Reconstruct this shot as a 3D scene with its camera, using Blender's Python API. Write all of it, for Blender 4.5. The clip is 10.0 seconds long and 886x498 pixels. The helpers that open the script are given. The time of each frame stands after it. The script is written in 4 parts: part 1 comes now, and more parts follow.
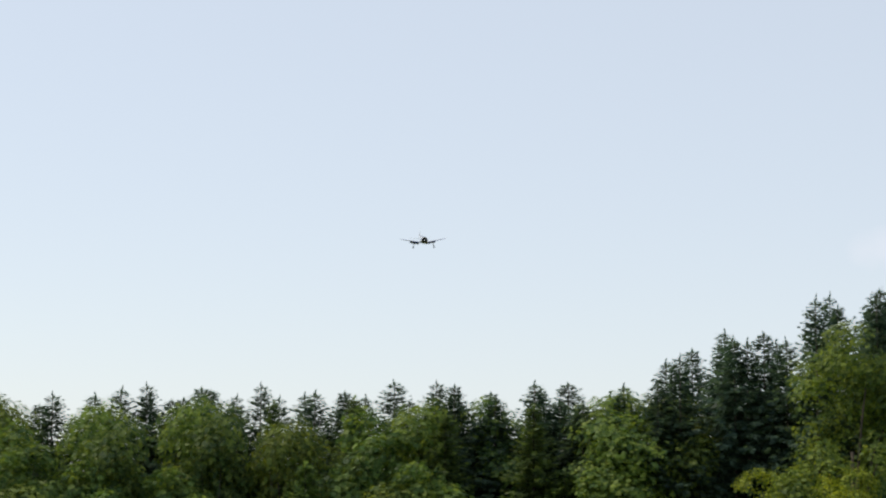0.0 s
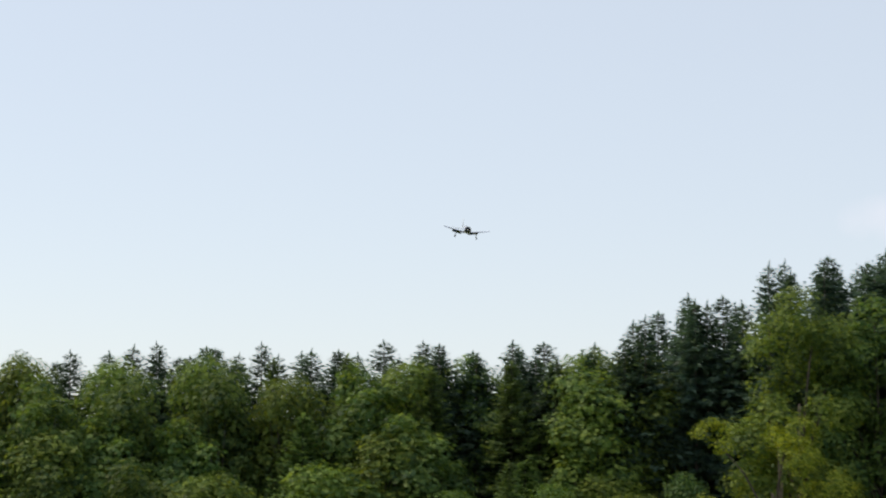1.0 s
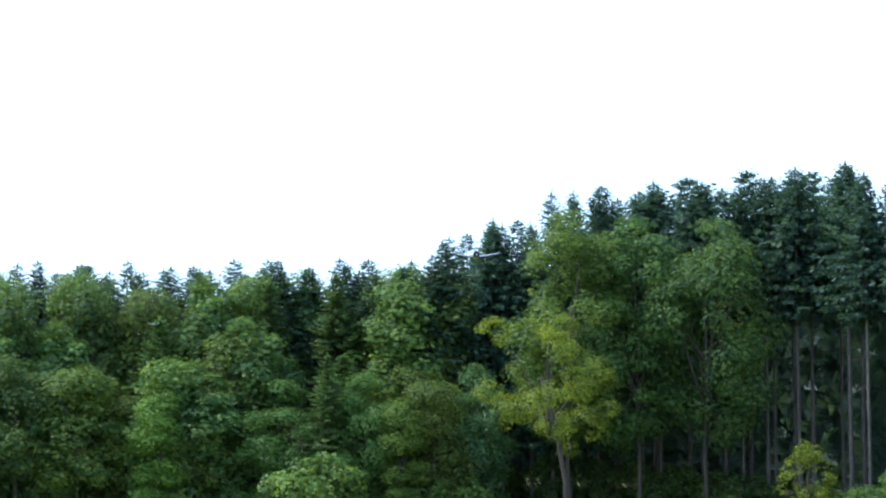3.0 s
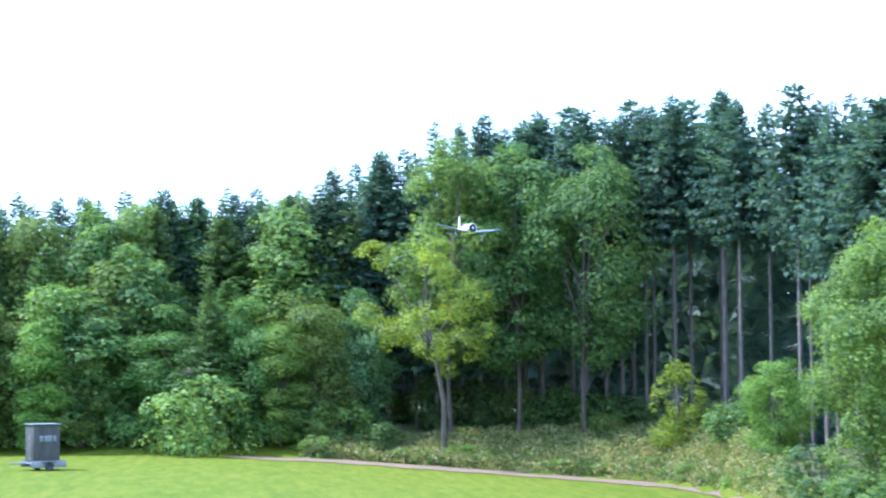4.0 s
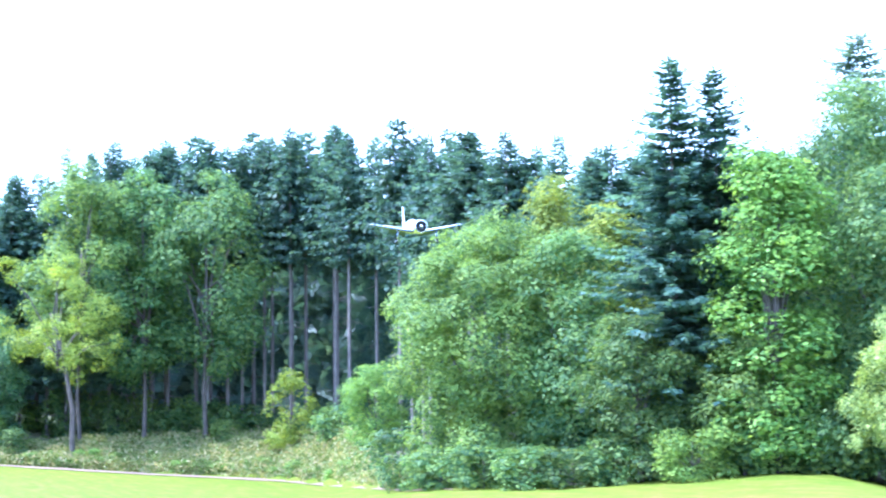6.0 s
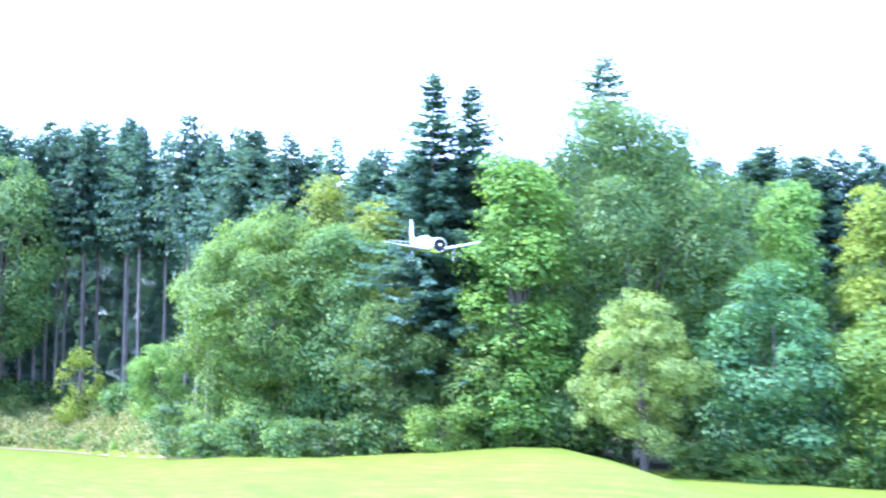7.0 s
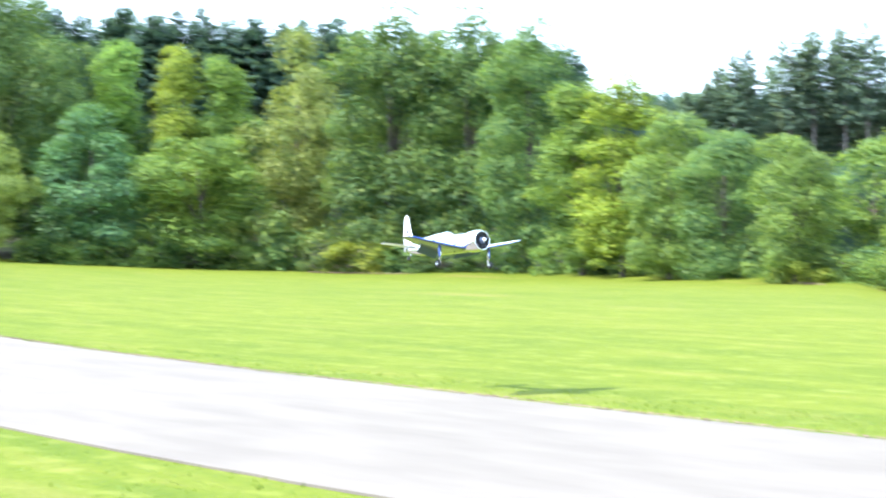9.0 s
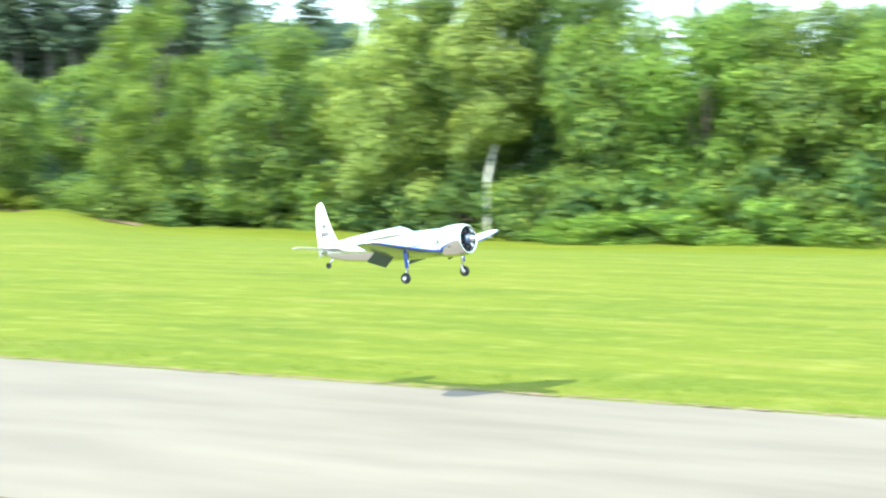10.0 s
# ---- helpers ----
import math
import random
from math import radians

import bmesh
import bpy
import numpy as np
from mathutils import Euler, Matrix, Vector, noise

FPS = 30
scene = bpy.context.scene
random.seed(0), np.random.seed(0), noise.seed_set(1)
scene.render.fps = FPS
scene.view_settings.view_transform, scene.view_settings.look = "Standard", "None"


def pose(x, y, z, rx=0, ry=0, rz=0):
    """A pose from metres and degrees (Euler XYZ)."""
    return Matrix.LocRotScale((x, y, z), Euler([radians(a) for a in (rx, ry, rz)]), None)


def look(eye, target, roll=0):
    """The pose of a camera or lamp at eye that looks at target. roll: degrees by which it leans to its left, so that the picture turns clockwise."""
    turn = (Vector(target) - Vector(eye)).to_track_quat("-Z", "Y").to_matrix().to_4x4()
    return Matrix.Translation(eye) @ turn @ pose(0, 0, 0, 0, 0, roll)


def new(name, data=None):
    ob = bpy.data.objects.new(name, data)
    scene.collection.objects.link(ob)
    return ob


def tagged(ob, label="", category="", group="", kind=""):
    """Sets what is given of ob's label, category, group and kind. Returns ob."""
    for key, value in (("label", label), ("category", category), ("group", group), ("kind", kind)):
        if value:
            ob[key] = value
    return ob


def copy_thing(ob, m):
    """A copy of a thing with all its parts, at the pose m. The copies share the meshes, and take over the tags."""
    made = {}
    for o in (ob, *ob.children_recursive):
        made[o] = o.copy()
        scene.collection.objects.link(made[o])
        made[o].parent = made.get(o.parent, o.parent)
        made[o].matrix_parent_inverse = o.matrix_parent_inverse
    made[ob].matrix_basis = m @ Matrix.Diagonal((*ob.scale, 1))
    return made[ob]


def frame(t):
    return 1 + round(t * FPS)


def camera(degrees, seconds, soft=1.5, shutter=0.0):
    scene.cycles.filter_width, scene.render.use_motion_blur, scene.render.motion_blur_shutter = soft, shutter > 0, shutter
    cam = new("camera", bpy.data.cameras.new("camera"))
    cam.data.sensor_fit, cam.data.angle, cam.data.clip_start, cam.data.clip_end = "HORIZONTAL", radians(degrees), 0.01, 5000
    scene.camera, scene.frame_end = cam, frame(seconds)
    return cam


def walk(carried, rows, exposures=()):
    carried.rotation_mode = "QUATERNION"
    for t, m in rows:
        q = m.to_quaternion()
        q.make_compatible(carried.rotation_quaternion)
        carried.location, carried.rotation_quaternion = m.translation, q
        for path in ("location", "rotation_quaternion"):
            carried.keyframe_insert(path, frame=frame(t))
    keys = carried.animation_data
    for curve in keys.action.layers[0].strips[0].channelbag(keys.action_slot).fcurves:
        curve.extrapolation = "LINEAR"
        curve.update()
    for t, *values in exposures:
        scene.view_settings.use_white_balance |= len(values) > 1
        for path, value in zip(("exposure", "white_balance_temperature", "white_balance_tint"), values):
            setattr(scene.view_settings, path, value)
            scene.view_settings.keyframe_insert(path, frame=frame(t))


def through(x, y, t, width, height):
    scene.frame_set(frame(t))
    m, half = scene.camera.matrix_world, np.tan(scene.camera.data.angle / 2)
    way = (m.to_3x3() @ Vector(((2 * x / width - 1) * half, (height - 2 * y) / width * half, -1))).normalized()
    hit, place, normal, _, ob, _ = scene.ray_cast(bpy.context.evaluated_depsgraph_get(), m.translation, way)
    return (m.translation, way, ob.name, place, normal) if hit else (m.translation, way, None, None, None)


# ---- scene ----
def view(x, y, z, yaw, pitch, roll):
    """Camera at x, y, z; yaw clockwise from north, pitch up, roll, in degrees."""
    return pose(x, y, z, 90 + pitch, 0, -yaw) @ pose(0, 0, 0, 0, 0, -roll)


cam = camera(26.15, 10.0, soft=2.1, shutter=0.3)
walk(cam, [
    (0.0, view(-0.50, 101.50, 14.95, 1.37, 8.03, -0.34)),
    (0.5, view(-0.50, 98.30, 14.40, 1.21, 7.53, -0.52)),
    (1.0, view(-0.45, 90.30, 13.45, 1.67, 7.11, -0.35)),
    (1.5, view(-0.30, 79.60, 12.40, 3.34, 6.71, -0.07)),
    (2.0, view(0.30, 70.90, 11.30, 3.47, 6.14, -0.23)),
    (2.2, view(0.90, 68.30, 10.80, 4.15, 5.87, -0.11)),
    (3.3, view(7.60, 64.90, 8.40, 4.17, 5.09, 0.07)),
    (3.5, view(8.70, 64.50, 7.95, 4.44, 4.60, 0.02)),
    (4.0, view(10.60, 62.90, 6.70, 5.75, 4.07, 0.41)),
    (4.5, view(11.30, 58.40, 5.30, 8.08, 4.58, 0.23)),
    (5.0, view(10.60, 53.40, 4.30, 10.15, 4.80, 0.44)),
    (5.5, view(10.20, 51.30, 3.90, 13.44, 5.20, 0.64)),
    (5.7, view(10.15, 50.80, 3.85, 14.80, 5.24, 0.87)),
    (6.8, view(9.20, 43.60, 3.10, 21.02, 5.20, -0.72)),
    (7.0, view(7.90, 39.50, 2.80, 22.58, 5.02, -0.53)),
    (7.5, view(4.90, 25.80, 2.05, 24.66, 3.44, -0.14)),
    (8.0, view(2.75, 12.60, 1.75, 26.91, 1.92, -0.01)),
    (8.5, view(1.10, 3.20, 1.70, 30.66, 0.99, -0.19)),
    (9.0, view(0.00, 0.00, 1.70, 37.04, -0.45, 0.10)),
    (9.1, view(0.00, 0.00, 1.70, 38.77, -0.71, 0.33)),
    (9.2, view(0.00, 0.00, 1.70, 40.69, -0.90, 0.06)),
    (9.3, view(0.00, 0.00, 1.70, 42.84, -1.11, 0.18)),
    (9.4, view(0.00, 0.00, 1.70, 45.04, -1.32, 0.16)),
    (9.5, view(0.00, 0.00, 1.70, 47.12, -1.45, 0.08)),
    (9.6, view(0.00, 0.00, 1.70, 49.49, -1.67, 0.30)),
    (9.7, view(0.00, 0.00, 1.70, 52.08, -2.01, 0.29)),
    (9.8, view(0.00, 0.00, 1.70, 54.84, -2.35, -0.29)),
    (9.9, view(0.00, 0.00, 1.70, 57.63, -2.54, -0.27)),
    (10.0, view(0.00, 0.00, 1.70, 60.58, -2.64, -0.14)),
], exposures=[(0.0, -1.03, 7300, 11), (2.2, -0.86, 7000, 11), (3.3, 0.40, 5050, 4), (4.5, 1.50, 4900, 12), (5.5, 1.92, 4600, 16), (7.0, 2.02, 4650, 20), (7.8, 1.90, 4900, 18), (8.5, 1.62, 5450, 13), (9.2, 1.42, 5950, 5), (10.0, 1.28, 6250, -5)])

# ---- world, sun ----
SUN_AZ, SUN_EL = -69.0, 55.0          # degrees, clockwise from north
world = bpy.data.worlds.new("sky")
scene.world = world
world.use_nodes = True
wn = world.node_tree
wn.nodes.clear()
sky = wn.nodes.new("ShaderNodeTexSky")
sky.sky_type, sky.sun_disc = "NISHITA", False
sky.sun_elevation, sky.sun_rotation = radians(SUN_EL), radians(SUN_AZ)
sky.altitude, sky.air_density, sky.dust_density, sky.ozone_density = 500, 1.0, 1.2, 1.0
back = wn.nodes.new("ShaderNodeBackground")
back.inputs["Strength"].default_value = 0.12
haze = wn.nodes.new("ShaderNodeBackground")        # bright summer haze all over the sky
haze.inputs["Color"].default_value, haze.inputs["Strength"].default_value = (0.76, 0.88, 1.06, 1), 1.22
way = wn.nodes.new("ShaderNodeTexCoord")              # one small white cloud over the spruce wood
off = wn.nodes.new("ShaderNodeVectorMath")
off.operation = "SUBTRACT"
off.inputs[1].default_value = (math.sin(radians(16.2)) * 0.99, math.cos(radians(16.2)) * 0.99, 0.139)
flat = wn.nodes.new("ShaderNodeVectorMath")
flat.operation = "MULTIPLY"
flat.inputs[1].default_value = (21, 21, 56)
puff = wn.nodes.new("ShaderNodeTexNoise")
puff.inputs["Scale"].default_value, puff.inputs["Detail"].default_value = 26.0, 6.0
reach = wn.nodes.new("ShaderNodeVectorMath")
reach.operation = "LENGTH"
rim = wn.nodes.new("ShaderNodeMath")
rim.operation = "MULTIPLY_ADD"
rim.inputs[1].default_value = 1.6
white = wn.nodes.new("ShaderNodeMapRange")
white.inputs["From Min"].default_value, white.inputs["From Max"].default_value = 1.85, 1.25
glow = wn.nodes.new("ShaderNodeMix")
glow.data_type = "RGBA"
glow.inputs[6].default_value, glow.inputs[7].default_value = haze.inputs["Color"].default_value, (0.92, 0.97, 1.15, 1)
wn.links.new(way.outputs["Generated"], off.inputs[0])
wn.links.new(way.outputs["Generated"], puff.inputs["Vector"])
wn.links.new(off.outputs[0], flat.inputs[0])
wn.links.new(flat.outputs[0], reach.inputs[0])
wn.links.new(puff.outputs["Fac"], rim.inputs[0])
wn.links.new(reach.outputs["Value"], rim.inputs[2])
wn.links.new(rim.outputs[0], white.inputs["Value"])
wn.links.new(white.outputs[0], glow.inputs["Factor"])
wn.links.new(glow.outputs[2], haze.inputs["Color"])
both = wn.nodes.new("ShaderNodeAddShader")
wout = wn.nodes.new("ShaderNodeOutputWorld")
wn.links.new(sky.outputs[0], back.inputs["Color"])
wn.links.new(back.outputs[0], both.inputs[0])
wn.links.new(haze.outputs[0], both.inputs[1])
wn.links.new(both.outputs[0], wout.inputs["Surface"])

sun_data = bpy.data.lights.new("sun", "SUN")
sun_data.energy, sun_data.angle, sun_data.color = 5.0, radians(0.53), (1.0, 0.93, 0.80)
sun_lamp = new("sun", sun_data)
a, e = radians(SUN_AZ), radians(SUN_EL)
sun_lamp.matrix_world = look((300 * math.sin(a) * math.cos(e), 300 * math.cos(a) * math.cos(e), 300 * math.sin(e)), (0, 0, 0))


# ---- materials ----
def material(name):
    m = bpy.data.materials.new(name)
    m.use_nodes = True
    n = m.node_tree
    n.nodes.clear()
    out = n.nodes.new("ShaderNodeOutputMaterial")
    return m, n, out


def link(n, a, b):
    n.links.new(a, b)


def noise_tex(n, scale, detail=3.0, coords="Object", stretch=None):
    tc = n.nodes.new("ShaderNodeTexCoord")
    tex = n.nodes.new("ShaderNodeTexNoise")
    tex.inputs["Scale"].default_value, tex.inputs["Detail"].default_value = scale, detail
    if stretch:
        mp = n.nodes.new("ShaderNodeMapping")
        mp.inputs["Scale"].default_value = stretch
        link(n, tc.outputs[coords], mp.inputs["Vector"])
        link(n, mp.outputs[0], tex.inputs["Vector"])
    else:
        link(n, tc.outputs[coords], tex.inputs["Vector"])
    return tex.outputs["Fac"]


def ramp(n, fac, stops):
    r = n.nodes.new("ShaderNodeValToRGB")
    el = r.color_ramp.elements
    while len(el) < len(stops):
        el.new(0.5)
    for k, (p, c) in zip(el, stops):
        k.position, k.color = p, (*c, 1)
    link(n, fac, r.inputs["Fac"])
    return r.outputs["Color"]


def mix_colour(n, fac, a, b, mode="MIX"):
    m = n.nodes.new("ShaderNodeMix")
    m.data_type, m.blend_type = "RGBA", mode
    for socket, value in ((m.inputs["Factor"], fac), (m.inputs[6], a), (m.inputs[7], b)):
        if hasattr(value, "links"):
            link(n, value, socket)
        elif isinstance(value, tuple):
            socket.default_value = (*value, 1)
        else:
            socket.default_value = value
    return m.outputs[2]


def leaf_material(name, dark, light, tip, through=0.46, gloss=0.22, cut=0.0, keep=0.56):
    """Foliage: colour varies by tree, by patch of the crown and by leaf; part of the light comes through."""
    m, n, out = material(name)
    patch = ramp(n, noise_tex(n, 0.45, 4.0), [(0.34, dark), (0.64, light)])
    leaf = n.nodes.new("ShaderNodeNewGeometry").outputs["Random Per Island"]
    c = mix_colour(n, ramp(n, leaf, [(0.40, (0, 0, 0)), (1.0, (0.85, 0.85, 0.85))]), patch, tip)
    c = mix_colour(n, 0.8, c, ramp(n, leaf, [(0.0, (0.45, 0.50, 0.55)), (0.5, (1, 1, 1))]), "MULTIPLY")
    who = n.nodes.new("ShaderNodeObjectInfo").outputs["Random"]
    hue = n.nodes.new("ShaderNodeHueSaturation")
    mr = n.nodes.new("ShaderNodeMapRange")
    mr.inputs["To Min"].default_value, mr.inputs["To Max"].default_value = 0.494, 0.512
    link(n, who, mr.inputs["Value"])
    link(n, mr.outputs[0], hue.inputs["Hue"])
    mv = n.nodes.new("ShaderNodeMapRange")
    mv.inputs["To Min"].default_value, mv.inputs["To Max"].default_value = 0.85, 1.2
    link(n, who, mv.inputs["Value"])
    link(n, mv.outputs[0], hue.inputs["Value"])
    link(n, c, hue.inputs["Color"])
    p = n.nodes.new("ShaderNodeBsdfPrincipled")
    p.inputs["Roughness"].default_value = 0.55
    p.inputs["Specular IOR Level"].default_value = gloss
    link(n, hue.outputs[0], p.inputs["Base Color"])
    t = n.nodes.new("ShaderNodeBsdfTranslucent")
    warm = mix_colour(n, 0.6, hue.outputs[0], (1.35, 1.25, 0.5), "MULTIPLY")
    link(n, warm, t.inputs["Color"])
    mx = n.nodes.new("ShaderNodeMixShader")
    mx.inputs[0].default_value = through
    link(n, p.outputs[0], mx.inputs[1])
    link(n, t.outputs[0], mx.inputs[2])
    if cut:                        # each face is a spray: the gaps between its small leaves are open
        tc = n.nodes.new("ShaderNodeTexCoord")
        cell = n.nodes.new("ShaderNodeTexVoronoi")
        cell.inputs["Scale"].default_value = cut
        link(n, tc.outputs["Object"], cell.inputs["Vector"])
        gap = n.nodes.new("ShaderNodeMath")
        gap.operation = "GREATER_THAN"
        gap.inputs[1].default_value = keep
        link(n, cell.outputs["Distance"], gap.inputs[0])
        clear = n.nodes.new("ShaderNodeBsdfTransparent")
        spray = n.nodes.new("ShaderNodeMixShader")
        link(n, gap.outputs[0], spray.inputs[0])
        link(n, mx.outputs[0], spray.inputs[1])
        link(n, clear.outputs[0], spray.inputs[2])
        mx = spray
    link(n, mx.outputs[0], out.inputs["Surface"])
    return m


def solid_material(name, stops, scale, rough=0.8, metal=0.0, bump=0.0, stretch=None, coat=0.0, detail=5.0, spec=0.5):
    """Plain surface with grain at two scales and a little relief."""
    m, n, out = material(name)
    fine = noise_tex(n, scale, detail, stretch=stretch)
    coarse = noise_tex(n, scale * 0.13, 2.0)
    c = mix_colour(n, 0.35, ramp(n, fine, stops), ramp(n, coarse, stops))
    p = n.nodes.new("ShaderNodeBsdfPrincipled")
    p.inputs["Roughness"].default_value, p.inputs["Metallic"].default_value = rough, metal
    p.inputs["Coat Weight"].default_value = coat
    p.inputs["Specular IOR Level"].default_value = spec
    link(n, c, p.inputs["Base Color"])
    if bump:
        b = n.nodes.new("ShaderNodeBump")
        b.inputs["Strength"].default_value, b.inputs["Distance"].default_value = bump, 0.02
        link(n, fine, b.inputs["Height"])
        link(n, b.outputs[0], p.inputs["Normal"])
    link(n, p.outputs[0], out.inputs["Surface"])
    return m


LEAF_MID = leaf_material("broadleaf_green", (0.073, 0.135, 0.047), (0.164, 0.245, 0.049), (0.291, 0.35, 0.065), cut=11.0)
LEAF_BRIGHT = leaf_material("broadleaf_sunlit", (0.092, 0.175, 0.042), (0.183, 0.290, 0.049), (0.310, 0.39, 0.065), cut=11.0)
LEAF_BLUE = leaf_material("broadleaf_bluish", (0.056, 0.126, 0.061), (0.113, 0.215, 0.082), (0.207, 0.31, 0.105), 0.5, 0.35, cut=11.0)
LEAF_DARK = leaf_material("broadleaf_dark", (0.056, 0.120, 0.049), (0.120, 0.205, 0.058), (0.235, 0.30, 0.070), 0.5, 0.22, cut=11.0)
LEAF_YELLOW = leaf_material("broadleaf_yellowing", (0.141, 0.205, 0.030), (0.254, 0.320, 0.040), (0.395, 0.42, 0.058), cut=11.0)
LEAF_BROWN = leaf_material("broadleaf_bronze", (0.064, 0.132, 0.035), (0.124, 0.212, 0.049), (0.216, 0.29, 0.070), cut=11.0)
LEAF_PALE = leaf_material("broadleaf_pale", (0.141, 0.200, 0.053), (0.254, 0.315, 0.070), (0.376, 0.41, 0.105), cut=11.0)
NEEDLE = leaf_material("spruce_needles", (0.050, 0.104, 0.086), (0.086, 0.155, 0.112), (0.130, 0.200, 0.12), 0.45, 0.4, cut=8.0, keep=0.62)
NEEDLE_PALE = leaf_material("pine_needles", (0.100, 0.165, 0.125), (0.165, 0.230, 0.165), (0.22, 0.28, 0.17), 0.45, 0.2, cut=8.0, keep=0.58)
LARCH = leaf_material("larch_needles", (0.075, 0.140, 0.053), (0.141, 0.225, 0.076), (0.226, 0.31, 0.094), 0.5, 0.4, cut=11.0, keep=0.6)
HEATH = leaf_material("meadow_weeds", (0.110, 0.175, 0.040), (0.250, 0.280, 0.075), (0.44, 0.34, 0.19), 0.4, 0.15)
BLADE = leaf_material("grass_blades", (0.088, 0.135, 0.012), (0.115, 0.160, 0.016), (0.15, 0.18, 0.03), 0.4)
BARK = solid_material("grey_brown_bark", [(0.3, (0.040, 0.032, 0.025)), (0.7, (0.11, 0.088, 0.068))], 6.0, 0.9, bump=0.6, stretch=(1, 1, 0.25))
BARK_SPRUCE = solid_material("spruce_bark", [(0.3, (0.11, 0.092, 0.082)), (0.7, (0.25, 0.212, 0.185))], 6.0, 0.9, bump=0.6, stretch=(1, 1, 0.3))
BARK_BIRCH = solid_material("birch_bark", [(0.36, (0.05, 0.045, 0.04)), (0.46, (0.66, 0.63, 0.57)), (0.8, (0.78, 0.75, 0.68))], 3.0, 0.7, stretch=(1, 1, 5))


def ground_material():
    """Mown meadow with streaks along the mowing lines, dry and lush patches; under the wood bare litter."""
    m, n, out = material("mown_meadow")
    broad = ramp(n, noise_tex(n, 0.035, 4.0, stretch=(1.6, 0.35, 1)), [(0.35, (0.078, 0.102, 0.008)), (0.65, (0.129, 0.134, 0.014))])
    streak = ramp(n, noise_tex(n, 1.3, 8.0, stretch=(1.2, 0.22, 1)), [(0.40, (0.064, 0.094, 0.008)), (0.56, (0.117, 0.134, 0.012)), (0.72, (0.189, 0.158, 0.042))])
    fine = ramp(n, noise_tex(n, 9.0, 6.0), [(0.3, (0.044, 0.075, 0.006)), (0.7, (0.125, 0.146, 0.017))])
    c = mix_colour(n, 0.55, broad, streak)
    c = mix_colour(n, 0.3, c, fine)
    dry = ramp(n, noise_tex(n, 0.22, 5.0, stretch=(1, 0.3, 1)), [(0.64, (0, 0, 0)), (0.76, (0.6, 0.6, 0.6))])
    c = mix_colour(n, dry, c, (0.167, 0.131, 0.039))
    tuft = ramp(n, noise_tex(n, 3.2, 6.0, stretch=(1, 0.6, 1)), [(0.54, (0, 0, 0)), (0.72, (0.5, 0.5, 0.5))])
    c = mix_colour(n, tuft, c, (0.189, 0.193, 0.042))
    dip = ramp(n, noise_tex(n, 0.9, 7.0, stretch=(0.8, 0.25, 1)), [(0.30, (0.3, 0.3, 0.3)), (0.46, (0, 0, 0))])
    c = mix_colour(n, dip, c, (0.043, 0.075, 0.008))
    p = n.nodes.new("ShaderNodeBsdfPrincipled")
    p.inputs["Roughness"].default_value = 0.85
    p.inputs["Specular IOR Level"].default_value = 0.05
    link(n, c, p.inputs["Base Color"])
    b = n.nodes.new("ShaderNodeBump")
    b.inputs["Strength"].default_value, b.inputs["Distance"].default_value = 0.7, 0.05
    link(n, noise_tex(n, 14.0, 6.0), b.inputs["Height"])
    link(n, b.outputs[0], p.inputs["Normal"])
    link(n, p.outputs[0], out.inputs["Surface"])
    return m


MEADOW = ground_material()
LITTER = solid_material("forest_litter", [(0.3, (0.045, 0.034, 0.022)), (0.7, (0.10, 0.085, 0.045))], 1.5, 0.95, bump=0.5)
WEEDY = solid_material("weedy_soil", [(0.3, (0.12, 0.15, 0.05)), (0.7, (0.25, 0.22, 0.12))], 1.2, 0.95, bump=0.5)
SOIL = solid_material("dry_soil", [(0.3, (0.120, 0.072, 0.045)), (0.7, (0.190, 0.122, 0.080))], 2.0, 0.95, bump=0.5)
ASPHALT = solid_material("pale_worn_asphalt", [(0.35, (0.118, 0.098, 0.077)), (0.65, (0.157, 0.132, 0.105))], 2.0, 0.85, bump=0.15, stretch=(1, 0.25, 1), spec=0.2)


# ---- mesh helpers ----
def mesh_object(name, verts, faces, mat, smooth=False):
    me = bpy.data.meshes.new(name)
    me.from_pydata([tuple(v) for v in verts], [], faces)
    me.materials.append(mat)
    if smooth:
        me.polygons.foreach_set("use_smooth", [True] * len(me.polygons))
    me.update()
    return new(name, me)


def quads_mesh(name, corners, mat):
    """A mesh of loose quads from an array (n, 4, 3)."""
    k = len(corners)
    me = bpy.data.meshes.new(name)
    me.vertices.add(4 * k)
    me.vertices.foreach_set("co", np.ascontiguousarray(corners, dtype=np.float32).ravel())
    me.loops.add(4 * k)
    me.loops.foreach_set("vertex_index", np.arange(4 * k, dtype=np.int32))
    me.polygons.add(k)
    me.polygons.foreach_set("loop_start", np.arange(0, 4 * k, 4, dtype=np.int32))
    me.materials.append(mat)
    me.update(calc_edges=True)
    return new(name, me)


def child(ob, parent, label=""):
    ob.parent = parent
    if label:
        ob["label"] = label
    return ob


def part(name, bm, mat, parent, label="", smooth=True):
    """Links a bmesh as one mesh object under a thing or a part."""
    me = bpy.data.meshes.new(name)
    bmesh.ops.recalc_face_normals(bm, faces=bm.faces)
    bm.to_mesh(me)
    bm.free()
    me.materials.append(mat)
    me.polygons.foreach_set("use_smooth", [smooth] * len(me.polygons))
    return child(new(name, me), parent, label)


